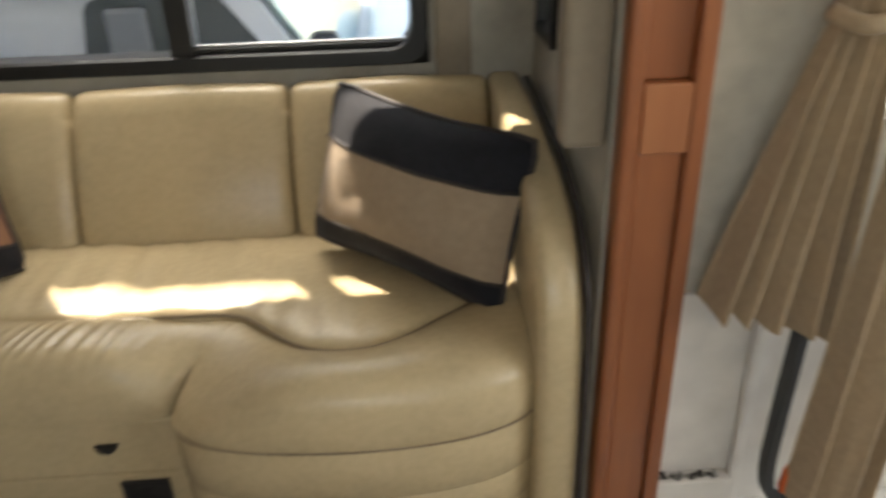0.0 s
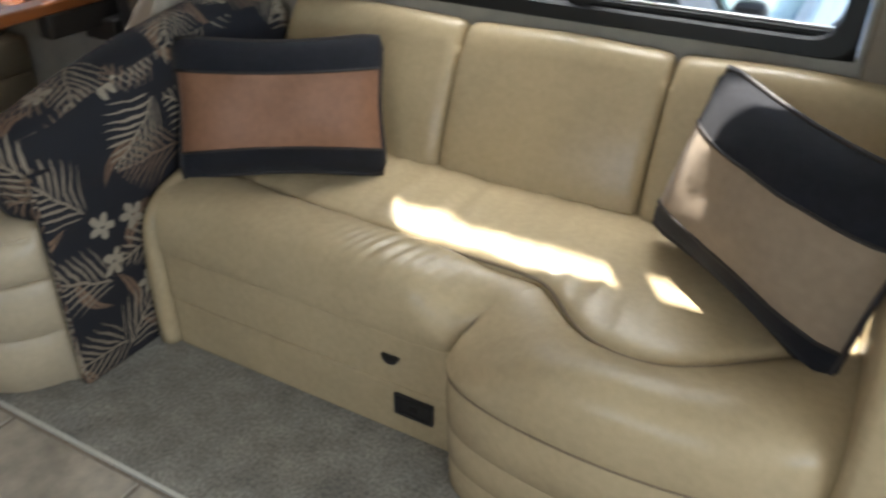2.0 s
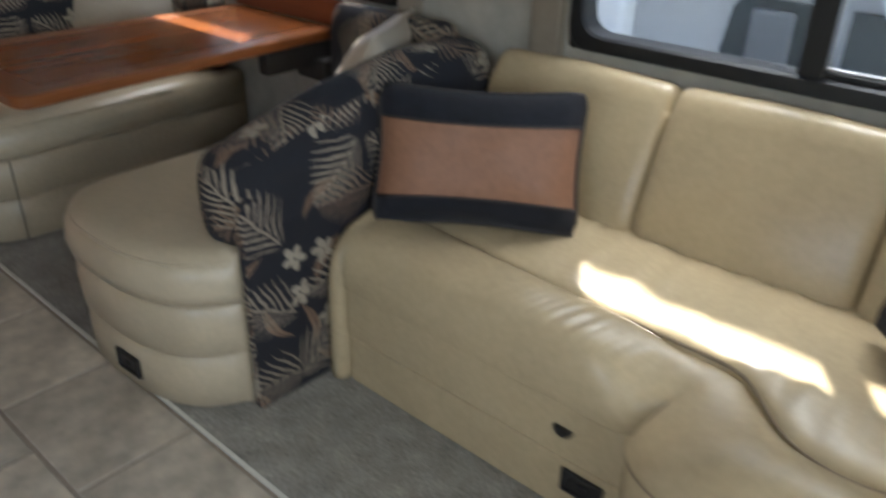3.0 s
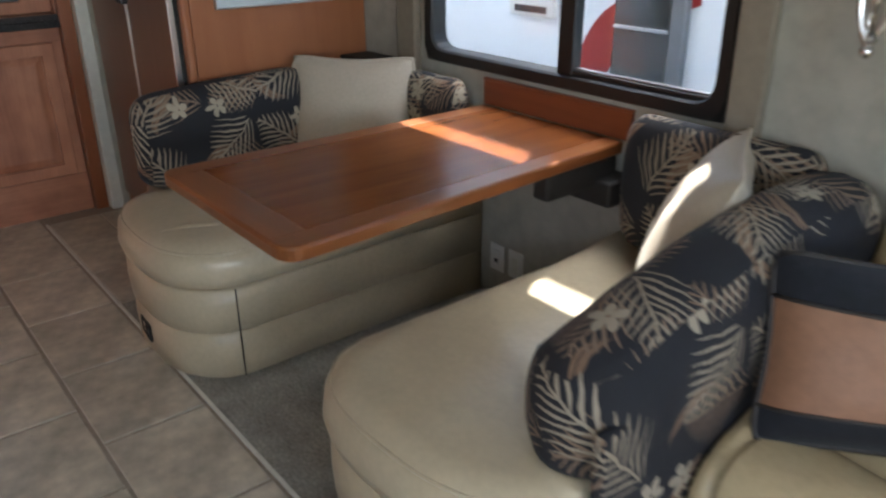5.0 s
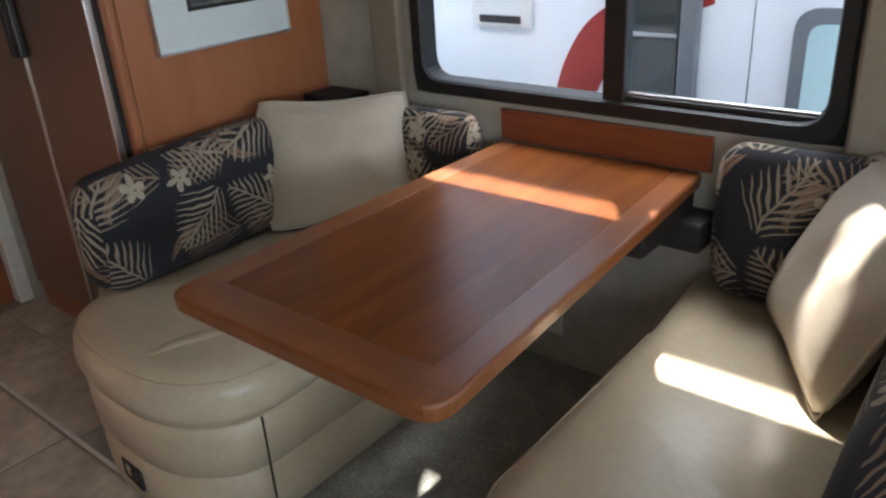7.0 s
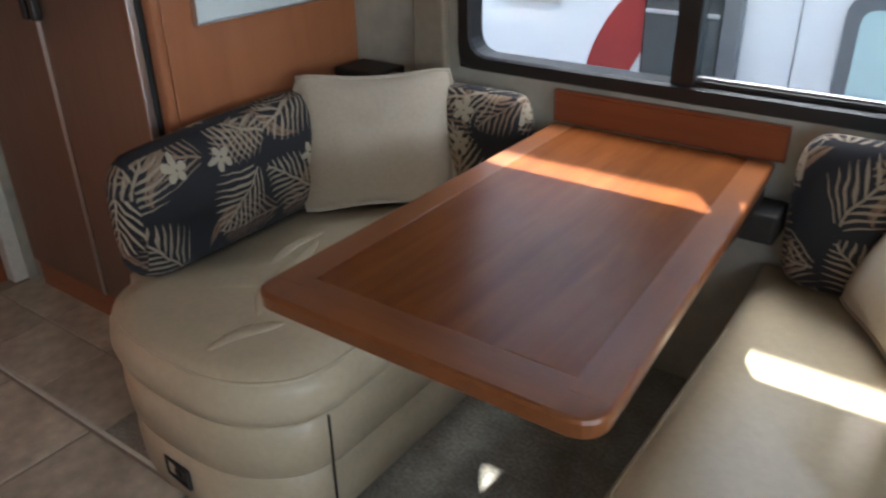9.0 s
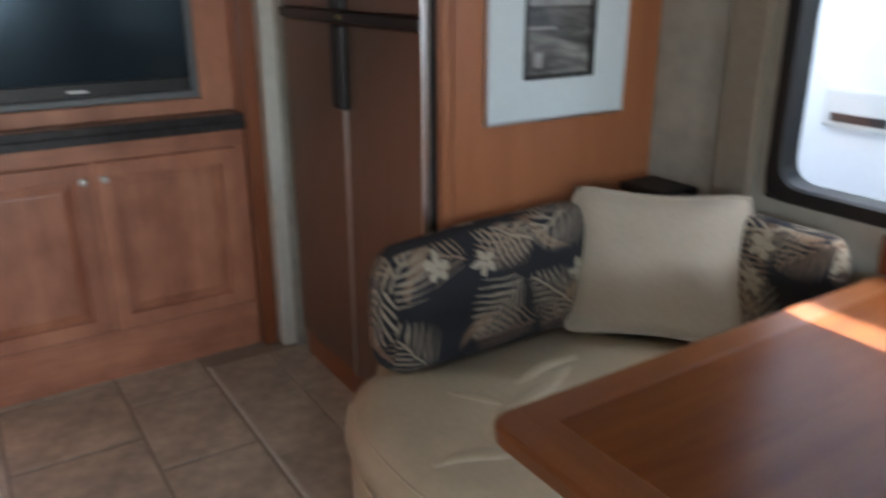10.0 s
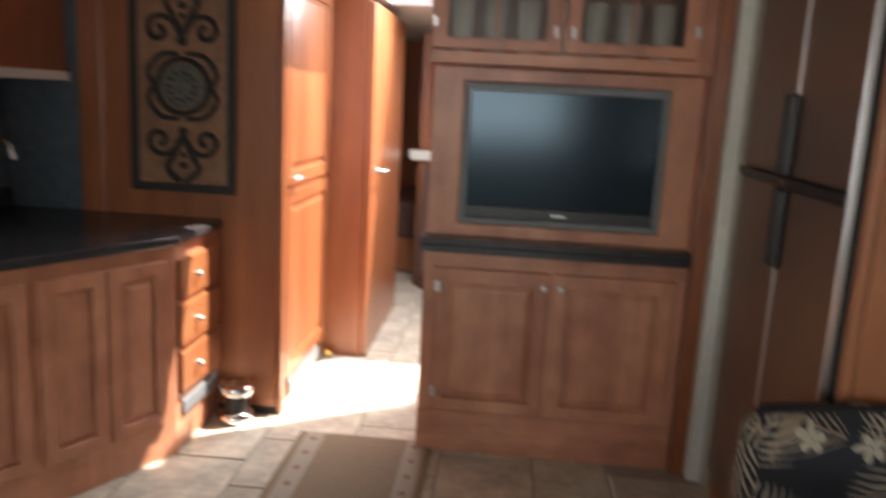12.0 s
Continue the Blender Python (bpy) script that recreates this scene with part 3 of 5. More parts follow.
# unseen skylight hole, added and sized so sun reaches pantry, drawers and floor
SKY_X0, SKY_X1, SKY_Y0, SKY_Y1 = -5.9, -4.42, 0.30, 1.70
box(SKY_X1, 3.26, -1.26, WY + 0.06, CEIL_Z, CEIL_Z + 0.08, bm=ceil)
box(-9.06, SKY_X0, -1.26, WY + 0.06, CEIL_Z, CEIL_Z + 0.08, bm=ceil)
box(SKY_X0, SKY_X1, -1.26, SKY_Y0, CEIL_Z, CEIL_Z + 0.08, bm=ceil)
box(SKY_X0, SKY_X1, SKY_Y1, WY + 0.06, CEIL_Z, CEIL_Z + 0.08, bm=ceil)
solid("ceiling", ceil, CEIL, "off-white vinyl ceiling with an unseen opening added for passage light", "ceiling", kind="structure")
floor = solid("floor", box(-9.06, 3.26, -1.26, 1.585, -0.12, -0.006), GROUT, "beige stone-look tile floor with brown grout", "floor", kind="structure")
solid("floor_fridge", box(-4.04, -3.001, 1.585, WY, -0.12, -0.004), GROUT, "stone-look tile floor before the refrigerator", "floor", kind="structure")
solid("floor_slide", box(-3.0, 1.06, 1.585, WY, -0.12, 0.0), CARPET, "grey-beige cut pile carpet on the slide-out floor", "carpet", kind="structure")
solid("floor_front", box(1.062, 3.2, 1.585, MY, -0.12, -0.002), LAMINATE, "pale floor beside the driver seat", "floor", kind="structure")
solid("floor_rear", box(-9.06, -4.04, 1.585, MY, -0.12, -0.004), GROUT, "floor under the television cabinet", "floor", kind="structure")
solid("trim_floor", box(-4.04, 1.0, 1.577, 1.588, -0.004, 0.003, 0.001), COLUMN, "pale metal strip between tile and carpet", "trim", kind="structure")


def window(name, win, y, label, divider):
    """A black framed sliding window set in the long wall, with rounded inner corners."""
    x0, x1, z0, z1 = win
    ob = thing(name, label, "window", ((x0 + x1) / 2, y, z0), kind="structure")

    def ring(d, yy, r):
        return [(p.x, yy, p.y) for p in rounded([(x0 + d, z0 + d), (x1 - d, z0 + d), (x1 - d, z1 - d), (x0 + d, z1 - d)], r, 6)]
    rows = [ring(0.0015, y + 0.05, 0.003), ring(0.0015, y - 0.001, 0.003), ring(0.002, y - 0.012, 0.07), ring(0.006, y - 0.018, 0.07), ring(0.040, y - 0.016, 0.075), ring(0.046, y - 0.006, 0.07), ring(0.050, y + 0.05, 0.07)]
    part("window_frame", loft(rows, False, False), FRAME, ob, smooth=False)
    part("divider", box(divider - 0.032, divider + 0.032, y - 0.004, y + 0.04, z0 + 0.03, z1 - 0.03, 0.004), FRAME, ob)
    part("track", box(divider + 0.03, x1 - 0.04, y + 0.0, y + 0.03, z0 + 0.048, z0 + 0.062, 0.003), FRAME, ob)
    part("sash_edge", box(divider + 0.03, x1 - 0.045, y + 0.012, y + 0.028, z0 + 0.062, z0 + 0.069, 0.002), ALU, ob)
    for a, b in ((x0 + 0.03, divider), (divider, x1 - 0.03)):
        p = part("pane", box(a, b, y + 0.030, y + 0.034, z0 + 0.03, z1 - 0.03), PANE, ob)
        p.visible_shadow = False
    return ob


window("window_1", SOFA_WIN, WY, "black framed sliding window above the sofa", 0.07)
window("window_2", DINE_WIN, WY, "black framed sliding window above the dinette table", -1.86)
ob = thing("window_3", "narrow black framed window in the slide-out end wall", "window", (1.0, 2.55, 0.93), kind="structure")
bm = ring_frame(0.985, 1.05, (2.44, 2.66, 0.93, 1.6), (2.47, 2.63, 0.96, 1.57))
part("window_frame", bm, FRAME, ob)
part("pane", box(1.02, 1.024, 2.47, 2.63, 0.96, 1.57), PANE, ob).visible_shadow = False

# fabric-covered jambs beside the windows
for a, b, low, w in ((0.735, 0.83, 0.80, "beside the sofa window"), (-0.72, -0.615, 0.80, "beside the sofa window"), (-1.265, -1.17, 0.80, "beside the dinette window"), (-2.72, -2.60, 0.80, "beside the dinette window")):
    solid("window_jamb", box(a, b, WY - 0.035, WY - 0.001, low, CEIL_Z - 0.002, 0.008), PADDED, "tall padded taupe fabric strip " + w, "window trim", group="window jambs")
for a, b, c, d in ((-0.612, 0.732, 1.70, 1.86), (-2.597, -1.268, 1.68, 1.85)):
    ob = thing("window_shade", "raised pleated cream shade at the window top", "shade", (a, WY, c), group="window shades")
    part("head_rail", box(a, b, WY - 0.04, WY - 0.005, d - 0.04, d, 0.004), PADDED, ob)
    for k in range(6):
        part("pleat", box(a + 0.005, b - 0.005, WY - 0.034, WY - 0.012, c + 0.024 * k, c + 0.022 + 0.024 * k, 0.004), CEIL, ob)
solid("end_jamb", box(0.912, 0.996, 1.952, 2.02, 0.868, CEIL_Z - 0.002, 0.015), PADDED, "wide padded taupe fabric strip on the slide-out end wall", "window trim")

# slide-out trim post
ob = thing("slide_trim_post", "reddish cherry wood trim post at the slide-out edge", "trim post", (1.07, 1.9, 0))
part("edge_bead", box(1.004, 1.036, 1.892, 1.945, 0, CEIL_Z - 0.001, 0.010, 3), CHERRY, ob)
part("face_board", box(1.0365, 1.118, 1.903, 1.948, 0, 0.875, 0.004), CHERRY, ob)
part("joint_block", box(1.0365, 1.126, 1.893, 1.948, 0.876, 1.000, 0.004), PANEL, ob, "paler wooden joint block")
part("upper_board", box(1.0365, 1.118, 1.915, 1.948, 1.001, CEIL_Z - 0.001, 0.004), CHERRY, ob)
part("return_board", box(1.1185, 1.151, 1.889, 2.04, 0, CEIL_Z - 0.001, 0.006), CHERRY, ob)

# ---- sofa ----
sofa = thing("sofa", "cream leather built-in sofa with a bulging chaise end", "sofa", (0.1, 2.3, 0))
V2 = lambda *p: [Vector(q) for q in p]
part("base", box(-0.735, 0.25, 1.990, 2.70, 0.0, 0.150, 0.008), LEATHER, sofa)
part("front_panel", box(-0.735, 0.20, 1.986, 2.20, 0.154, 0.298, 0.006, 3), LEATHER, sofa)
SEAM_LINE = [(-0.735, 2.222), (-0.5, 2.197), (-0.2, 2.175), (0.08, 2.168), (0.20, 2.164), (0.262, 2.145), (0.315, 2.095), (0.365, 2.043), (0.42, 2.008), (0.49, 1.995), (0.56, 2.006),
             (0.63, 2.045), (0.70, 2.100), (0.78, 2.160), (0.868, 2.20)]


def tuck(x, y, z):
    """The hide is drawn down to the point where the roll meets the chaise."""
    dx, dy = x - 0.125, y - 1.955
    d2 = dx * dx / (0.006 if dx < 0 else 0.030) + dy * dy / 0.030
    return -0.085 * math.exp(-d2) * min(1.0, max(0.0, (z - 0.318) / 0.09))


def creases(x, y, t, z):
    """Soft unevenness of the hide, and a run of gathered pleats near the chaise."""
    dz = 0.0035 * noise.noise((x * 7, y * 7, 1.3)) + 0.0012 * noise.noise((x * 26, y * 26, 4.0))
    run = max(0.0, 1 - ((x + 0.06) / 0.25) ** 2) * max(0.0, 1 - ((t - 0.42) / 0.55) ** 2)
    lean = x - 0.30 * (y - 1.99)
    fold = abs(math.sin(lean * 98 + 0.9 * math.sin(lean * 31) + 0.6 * noise.noise((x * 9, y * 9, 0.5)))) - 0.6
    return dz + tuck(x, y, z) + 0.0078 * run * fold * (0.75 + 0.6 * noise.noise((lean * 22, 2.0, y * 4)))


roll_profile = ((0.0, 0.298), (-0.012, 0.312), (-0.02, 0.345), (-0.015, 0.375), (0.0, 0.398), (0.03, 0.416), (0.07, 0.431), (0.12, 0.442), (0.18, 0.450), (0.25, 0.455), (0.33, 0.458), (0.42, 0.460), (0.52, 0.461), (0.64, 0.461),
                (0.76, 0.459), (0.86, 0.456), (0.93, 0.451), (0.97, 0.445), (1.0, 0.436), (1.0, 0.40))
part("seat_roll", patch([(-0.735, 1.984), (-0.5, 1.982), (-0.1, 1.982), (0.05, 1.983), (0.10, 1.99), (0.132, 2.012)], SEAM_LINE[:6], roll_profile, 130, creases), LEATHER, sofa, smooth=True)
CHAISE_FRONT = [(0.138, 2.016), (0.128, 1.96), (0.18, 1.888), (0.31, 1.847), (0.50, 1.830), (0.70, 1.845), (0.84, 1.895), (0.90, 1.98), (0.905, 2.10), (0.87, 2.19)]
soft_hide = lambda x, y, t, z: tuck(x, y, z) + 0.004 * noise.noise((x * 5, y * 5, 7.3)) + 0.0012 * noise.noise((x * 24, y * 24, 3.0))
part("chaise_top", patch(CHAISE_FRONT, SEAM_LINE[5:], ((0.0, 0.312), (-0.014, 0.320), (-0.024, 0.350), (-0.015, 0.383), (0.0, 0.404), (0.04, 0.425), (0.10, 0.440), (0.18, 0.452), (0.28, 0.460), (0.42, 0.465), (0.58, 0.465), (0.74, 0.461),
                                                       (0.86, 0.455), (0.94, 0.447), (1.0, 0.436), (1.0, 0.40)), 90, soft_hide), LEATHER, sofa, smooth=True)
chaise = smooth_line(CHAISE_FRONT, 6) + V2((0.87, 2.35), (0.14, 2.35))
# dark cord paints the shade under the chaise top
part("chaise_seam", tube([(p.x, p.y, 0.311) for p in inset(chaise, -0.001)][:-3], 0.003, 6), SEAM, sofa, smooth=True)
only_front = lambda p: 0.0 if p.y > 2.2 else 1.0
for nm, z0, z1, d in (("chaise_middle", 0.180, 0.3095, 0.000), ("chaise_lower", 0.086, 0.179, 0.004), ("chaise_base", 0.0, 0.085, 0.008)):
    part(nm, stack(chaise, [(z0, d + 0.0022), (z0 + 0.003, d), ((z0 + z1) / 2, d - 0.002), (z1 - 0.003, d), (z1, d + 0.0022)], only_front), LEATHER, sofa, smooth=True)
part("seat_insert", patch(SEAM_LINE, [(-0.735, 2.60), (-0.3, 2.60), (0.2, 2.60), (0.868, 2.60)], ((0.0, 0.39), (-0.006, 0.412), (0.0, 0.424), (0.02, 0.434), (0.05, 0.442), (0.09, 0.447), (0.15, 0.451), (0.25, 0.453), (0.4, 0.453), (0.6, 0.451), (0.8, 0.448), (1.0, 0.445)), 130,
                          lambda x, y, t, z: (0.005 * noise.noise((x * 6, y * 6, 9.0)) + 0.0065 * noise.noise((x * 26, y * 7, 2.0)) + 0.0015 * noise.noise((x * 60, y * 14, 5.0))) * min(1, t * 5 + 0.1)), LEATHER, sofa, smooth=True)

# seams as dark cords, with the shade of their grooves in the colour
part("seat_seam", tube([(p.x, p.y, 0.4365) for p in smooth_line(SEAM_LINE, 6)], 0.0042, 6), SEAM, sofa, "stitched seam between seat and rolled edge, its groove shade painted dark", smooth=True)
part("tuck_seam", tube(smooth_line([(0.131, 1.978, 0.30), (0.129, 1.976, 0.318), (0.134, 1.992, 0.337), (0.150, 2.028, 0.372), (0.185, 2.064, 0.402), (0.225, 2.106, 0.424)], 6), 0.0030, 6), SEAM, sofa, "gathered seam beside the chaise, its crease shade painted dark", smooth=True)


def back_pad(x0, x1, name):
    """A padded back that leans to the wall and rolls over at the top."""
    prof = smooth_line([(2.53, 0.42), (2.535, 0.48), (2.575, 0.60), (2.625, 0.71), (2.655, 0.765), (2.68, 0.795), (2.71, 0.804), (2.738, 0.79), (2.742, 0.70), (2.742, 0.46)], 4)
    rings = []
    for x, d in ((x0, 0.022), (x0 + 0.004, 0.010), (x0 + 0.014, 0.002), (x0 + 0.04, -0.003), ((x0 + x1) / 2, -0.010), (x1 - 0.04, -0.003), (x1 - 0.014, 0.002), (x1 - 0.004, 0.010), (x1, 0.022)):
        rings.append([(x, p.x + d * (1 if p.x < 2.70 else 0), p.y - (d if p.y > 0.75 else 0)) for p in prof])
    return part(name, loft(rings), LEATHER, sofa, smooth=True)


back_pad(-0.80, -0.227, "back_pad")
back_pad(-0.221, 0.337, "back_pad")
back_pad(0.343, 0.868, "back_pad")


def side_wing(x0, x1, pts, name, mats=LEATHER):
    prof = smooth_line([(2.742, pts[0][1])] + pts + [(pts[-1][0] + 0.001, 0.0)], 6) + [Vector((2.742, 0.0))]
    rings = []
    for x, d in ((x0, 0.02), (x0 + 0.008, 0.006), (x0 + 0.022, 0.0), (x1 - 0.022, 0.0), (x1 - 0.008, 0.006), (x1, 0.02)):
        rings.append([(x, p.x + d * (1 if p.x < 2.7 else 0), p.y - d * (1 if p.y > 0.1 else 0)) for p in prof])
    return part(name, loft(rings), mats, sofa, smooth=True)


wing_line = [(2.66, 0.805), (2.50, 0.80), (2.27, 0.775), (2.10, 0.745), (1.98, 0.69), (1.905, 0.58), (1.878, 0.42), (1.87, 0.2)]
side_wing(0.872, 0.962, wing_line, "arm")
edge = smooth_line([(0.968, y - 0.004, z + 0.004) for y, z in wing_line] + [(0.968, 1.866, 0.002)], 5)
part("arm_piping", tube(edge, 0.007, 6), PIPING, sofa, "dark brown piping along the arm edge", smooth=True)
side_wing(-0.80, -0.742, [(2.60, 0.62), (2.35, 0.53), (2.15, 0.475), (2.04, 0.44), (1.985, 0.38), (1.968, 0.28), (1.964, 0.14)], "arm")
part("latch", loft([[(-0.034 + math.cos(q) * r, y, 0.24 + min(0, math.sin(q)) * r) for q in (2 * math.pi * j / 20 for j in range(20))] for y, r in ((1.987, 0.024), (1.976, 0.022), (1.975, 0.014))]), BLACK, sofa, "black half-round drawer latch")


def floor_outlet(parent, m, label):
    """A small dark duct cover: rim and recessed inside."""
    bm = ring_frame(-0.004, 0.006, (-0.052, 0.052, -0.03, 0.03), (-0.042, 0.042, -0.022, 0.022), 0.0015)
    bm.transform(Matrix.Rotation(radians(-90), 4, "Z"))
    bm.transform(m)
    p = part("outlet_cover", bm, BLACKM, parent, label)
    bm = box(-0.042, 0.042, -0.001, 0.004, -0.022, 0.022)
    bm.transform(m)
    part("outlet_inside", bm, BLACK, p)
    bm = box(-0.012, 0.012, -0.005, -0.001, -0.008, 0.008, 0.002)
    bm.transform(m)
    part("outlet_tab", bm, BLACKM, p)


floor_outlet(sofa, pose(0.025, 1.986, 0.100), "dark brown duct cover in the sofa base")

# ---- sofa pillows ----


def placed(bl, br, top, lean):
    """The pose of a pillow standing on the line bl to br, of that height, leaning back by lean degrees."""
    bl, br = Vector(bl), Vector(br)
    x = (br - bl).normalized()
    y = Vector((0, 0, 1)).cross(x).normalized()
    z = x.cross(y).normalized()
    r = Matrix((x, y, z)).transposed().to_4x4()
    return Matrix.Translation((bl + br) / 2) @ r @ pose(0, 0, 0, -lean, 0, 0) @ Matrix.Translation((0, 0, top / 2))


pillow("throw_pillow", "navy throw pillow with a tan leather band, propped on the sofa", placed((-0.765, 2.10, 0.455), (-0.295, 2.41, 0.455), 0.36, 20), 0.555, 0.38, 0.092,
       ((-1, -0.60, "lower_band", NAVY), (-0.60, 0.51, "centre_panel", TANBAND), (0.51, 1, "upper_band", NAVY)), NAVY, PIPING, "throw pillows")
pillow("throw_pillow", "navy throw pillow with a beige band, tilted in the corner", placed((0.385, 2.470, 0.50), (0.845, 2.075, 0.455), 0.36, 15), 0.585, 0.412, 0.098,
       ((-1, -0.62, "lower_band", NAVY), (-0.62, 0.38, "centre_panel", BEIGEBAND), (0.38, 1, "upper_band", NAVY)), NAVY, PIPING, "throw pillows")

# ---- dinette ----


def bench(name, label, x_back, x_front, flip):
    """A dinette bench with a rounded aisle end: seat pad, two bands, base. flip: 1 faces +x, -1 faces -x."""
    ob = thing(name, label, "dinette bench", ((x_back + x_front) / 2, 2.1, 0), group="dinette benches")
    f = flip
    out = smooth_line([(x_back + f * 0.004, 1.80), (x_back + f * 0.03, 1.70), (x_back + f * 0.10, 1.615), (x_back + f * 0.22, 1.565), (x_back + f * 0.36, 1.550), (x_front - f * 0.22, 1.556),
                       (x_front - f * 0.11, 1.595), (x_front - f * 0.03, 1.67), (x_front, 1.76)], 5)
    out = [Vector((x_back, 2.735)), Vector((x_back, 2.2))] + out + [Vector((x_front, 2.1)), Vector((x_front, 2.4)), Vector((x_front, 2.735))]
    soft = lambda p: 1.0 if p.y < 2.6 and abs(p.x - x_back) > 0.02 else 0.1
    part("seat_pad", stack(out, [(0.318, 0.014), (0.324, 0.001), (0.36, -0.008), (0.405, -0.002), (0.436, 0.018), (0.452, 0.045), (0.458, 0.08)], soft), LEATHER_B, ob, smooth=True)
    part("seat_welt", tube([(p.x, p.y, 0.432) for p in inset(out, 0.014)][3:-1], 0.0040, 6), LEATHER_B, ob, smooth=True)
    for z0, z1, nm in ((0.165, 0.315, "upper_band"), (0.0, 0.162, "base_band")):
        d = 0.006 if z0 else 0.012
        part(nm, stack(out, [(z0, d + 0.004), (z0 + 0.003, d), ((z0 + z1) / 2, d - 0.003), (z1 - 0.006, d + 0.001), (z1, d + 0.010)], soft), LEATHER_B, ob, smooth=True)
    part("drawer_gap", box(x_front - flip * 0.008 - 0.0035, x_front - flip * 0.008 + 0.0035, 1.733, 1.7353, 0.005, 0.314), PIPING, ob)
    return ob


bench_1 = bench("dinette_bench", "cream leather dinette bench with a wrinkled seat against the wooden panel", -2.965, -2.225, 1)
bench_2 = bench("dinette_bench", "cream leather dinette bench with a sunlit seat backing the sofa", -0.835, -1.575, -1)
for pts, fat in (([(-2.485, 1.622, 0.458), (-2.478, 1.70, 0.458), (-2.445, 1.765, 0.458), (-2.42, 1.80, 0.458)], 0.020), ([(-2.72, 1.815, 0.458), (-2.66, 1.865, 0.458), (-2.595, 1.90, 0.458)], 0.016),
                 ([(-2.50, 1.79, 0.458), (-2.575, 1.89, 0.458), (-2.612, 2.03, 0.458), (-2.665, 2.17, 0.458)], 0.024), ([(-2.665, 1.98, 0.458), (-2.70, 2.10, 0.458), (-2.69, 2.22, 0.458)], 0.018)):
    bm = tube(smooth_line(pts, 7), lambda s: 0.002 + fat * math.sin(math.pi * min(1, max(0, s))) ** 0.6, 14)
    for v in bm.verts:
        v.co.z = 0.4575 + (v.co.z - 0.458) * 0.24
    part("wrinkle", bm, LEATHER_B, bench_1, smooth=True)
floor_outlet(bench_1, pose(-2.605, 1.5595, 0.080, 0, 0, -6), "dark brown duct cover in the bench base")
floor_outlet(bench_2, pose(-1.15, 1.5575, 0.078, 0, 0, 3), "dark brown duct cover in the bench base")

part("back_cushion", soft_roll([(-2.885, 1.80), (-2.885, 2.0), (-2.885, 2.3), (-2.885, 2.62)], 0.085, 0.455, lambda s: 0.80 + 0.025 * math.sin(s * 3), 0.10), FLORAL, bench_1, "navy floral upholstered back", smooth=True)
part("wall_cushion", soft_roll([(-2.82, 2.675), (-2.6, 2.675), (-2.32, 2.675)], 0.062, 0.455, 0.822, 0.06), FLORAL, bench_1, "navy floral upholstered back", smooth=True)
part("ledge", box(-2.964, -2.78, 2.60, 2.746, 0.80, 0.828, 0.008), BLACKM, bench_1, "dark ledge in the bench corner")
part("back_cushion", soft_roll([(-0.925, 1.835), (-0.925, 1.95), (-0.925, 2.15), (-0.925, 2.4), (-0.925, 2.62)], lambda s: 0.125, 0.435, lambda s: 0.70 + 0.13 * min(1, s * 1.6) ** 0.8, 0.11, lean=-0.02), FLORAL, bench_2, "navy floral upholstered back", smooth=True)
part("side_panel", box_uv(box(-0.834, -0.803, 1.733, 2.70, 0.0, 0.60, 0.012)), FLORAL, bench_2, "navy floral side panel reaching the floor")
part("wall_cushion", soft_roll([(-1.02, 2.675), (-1.2, 2.675), (-1.46, 2.675)], 0.065, 0.455, 0.855, 0.07), FLORAL, bench_2, "navy floral upholstered back", smooth=True)

pillow("scatter_cushion", "square sand coloured cushion in the bench corner", placed((-2.825, 2.275, 0.46), (-2.475, 2.605, 0.46), 0.42, 13), 0.49, 0.43, 0.075,
       ((-1, 1, "front_panel", CUSHION),), CUSHION, CUSHION, "scatter cushions")
pillow("scatter_cushion", "square satin sand cushion leaning on the floral bench back", placed((-1.36, 2.62, 0.455), (-1.155, 2.255, 0.455), 0.46, 26), 0.49, 0.47, 0.085,
       ((-1, 1, "front_panel", SATIN),), SATIN, SATIN, "scatter cushions")

# table
table = thing("dinette_table", "glossy cherry wood dinette table with a paler border", "table", (-1.86, 2.15, 0.74))
TX0, TX1, TY0, TY1, TZ = -2.215, -1.515, 1.555, 2.728, 0.738


def taper(bm):
    """The table narrows toward the wall along one side."""
    for v in bm.verts:
        v.co.x -= 0.075 * max(0.0, (v.co.y - 1.60) / 1.13) * (v.co.x - TX0) / (TX1 - TX0)
    return bm


outline = rounded([(TX0, TY1), (TX0, TY0), (TX1, TY0), (TX1, TY1)], [0.005, 0.05, 0.06, 0.005], 6)
part("core", taper(stack(outline, [(TZ - 0.040, 0.012), (TZ - 0.034, 0.002), (TZ - 0.008, 0.0), (TZ - 0.002, 0.003), (TZ - 0.0006, 0.009)])), TABLE_EDGE, table, smooth=False)
W = 0.075
part("top_panel", taper(box(TX0 + W, TX1 - W, TY0 + W + 0.02, TY1 - 0.004, TZ - 0.006, TZ, 0.001)), TABLE, table, "darker cherry veneer centre")
part("border_side", taper(box(TX0 + 0.006, TX0 + W - 0.0008, TY0 + 0.06, TY1 - 0.004, TZ - 0.006, TZ, 0.001)), TABLE_EDGE, table)
part("border_side", taper(box(TX1 - W + 0.0008, TX1 - 0.006, TY0 + 0.06, TY1 - 0.004, TZ - 0.006, TZ, 0.001)), TABLE_EDGE, table)
part("border_end", taper(box(TX0 + W, TX1 - W, TY0 + 0.006, TY0 + W + 0.019, TZ - 0.006, TZ, 0.001)), TABLE_EDGE_X, table)
part("wall_bracket", box(TX0 + 0.02, TX1 - 0.11, 2.700, 2.746, TZ - 0.14, TZ - 0.041, 0.006), BLACKM, table)
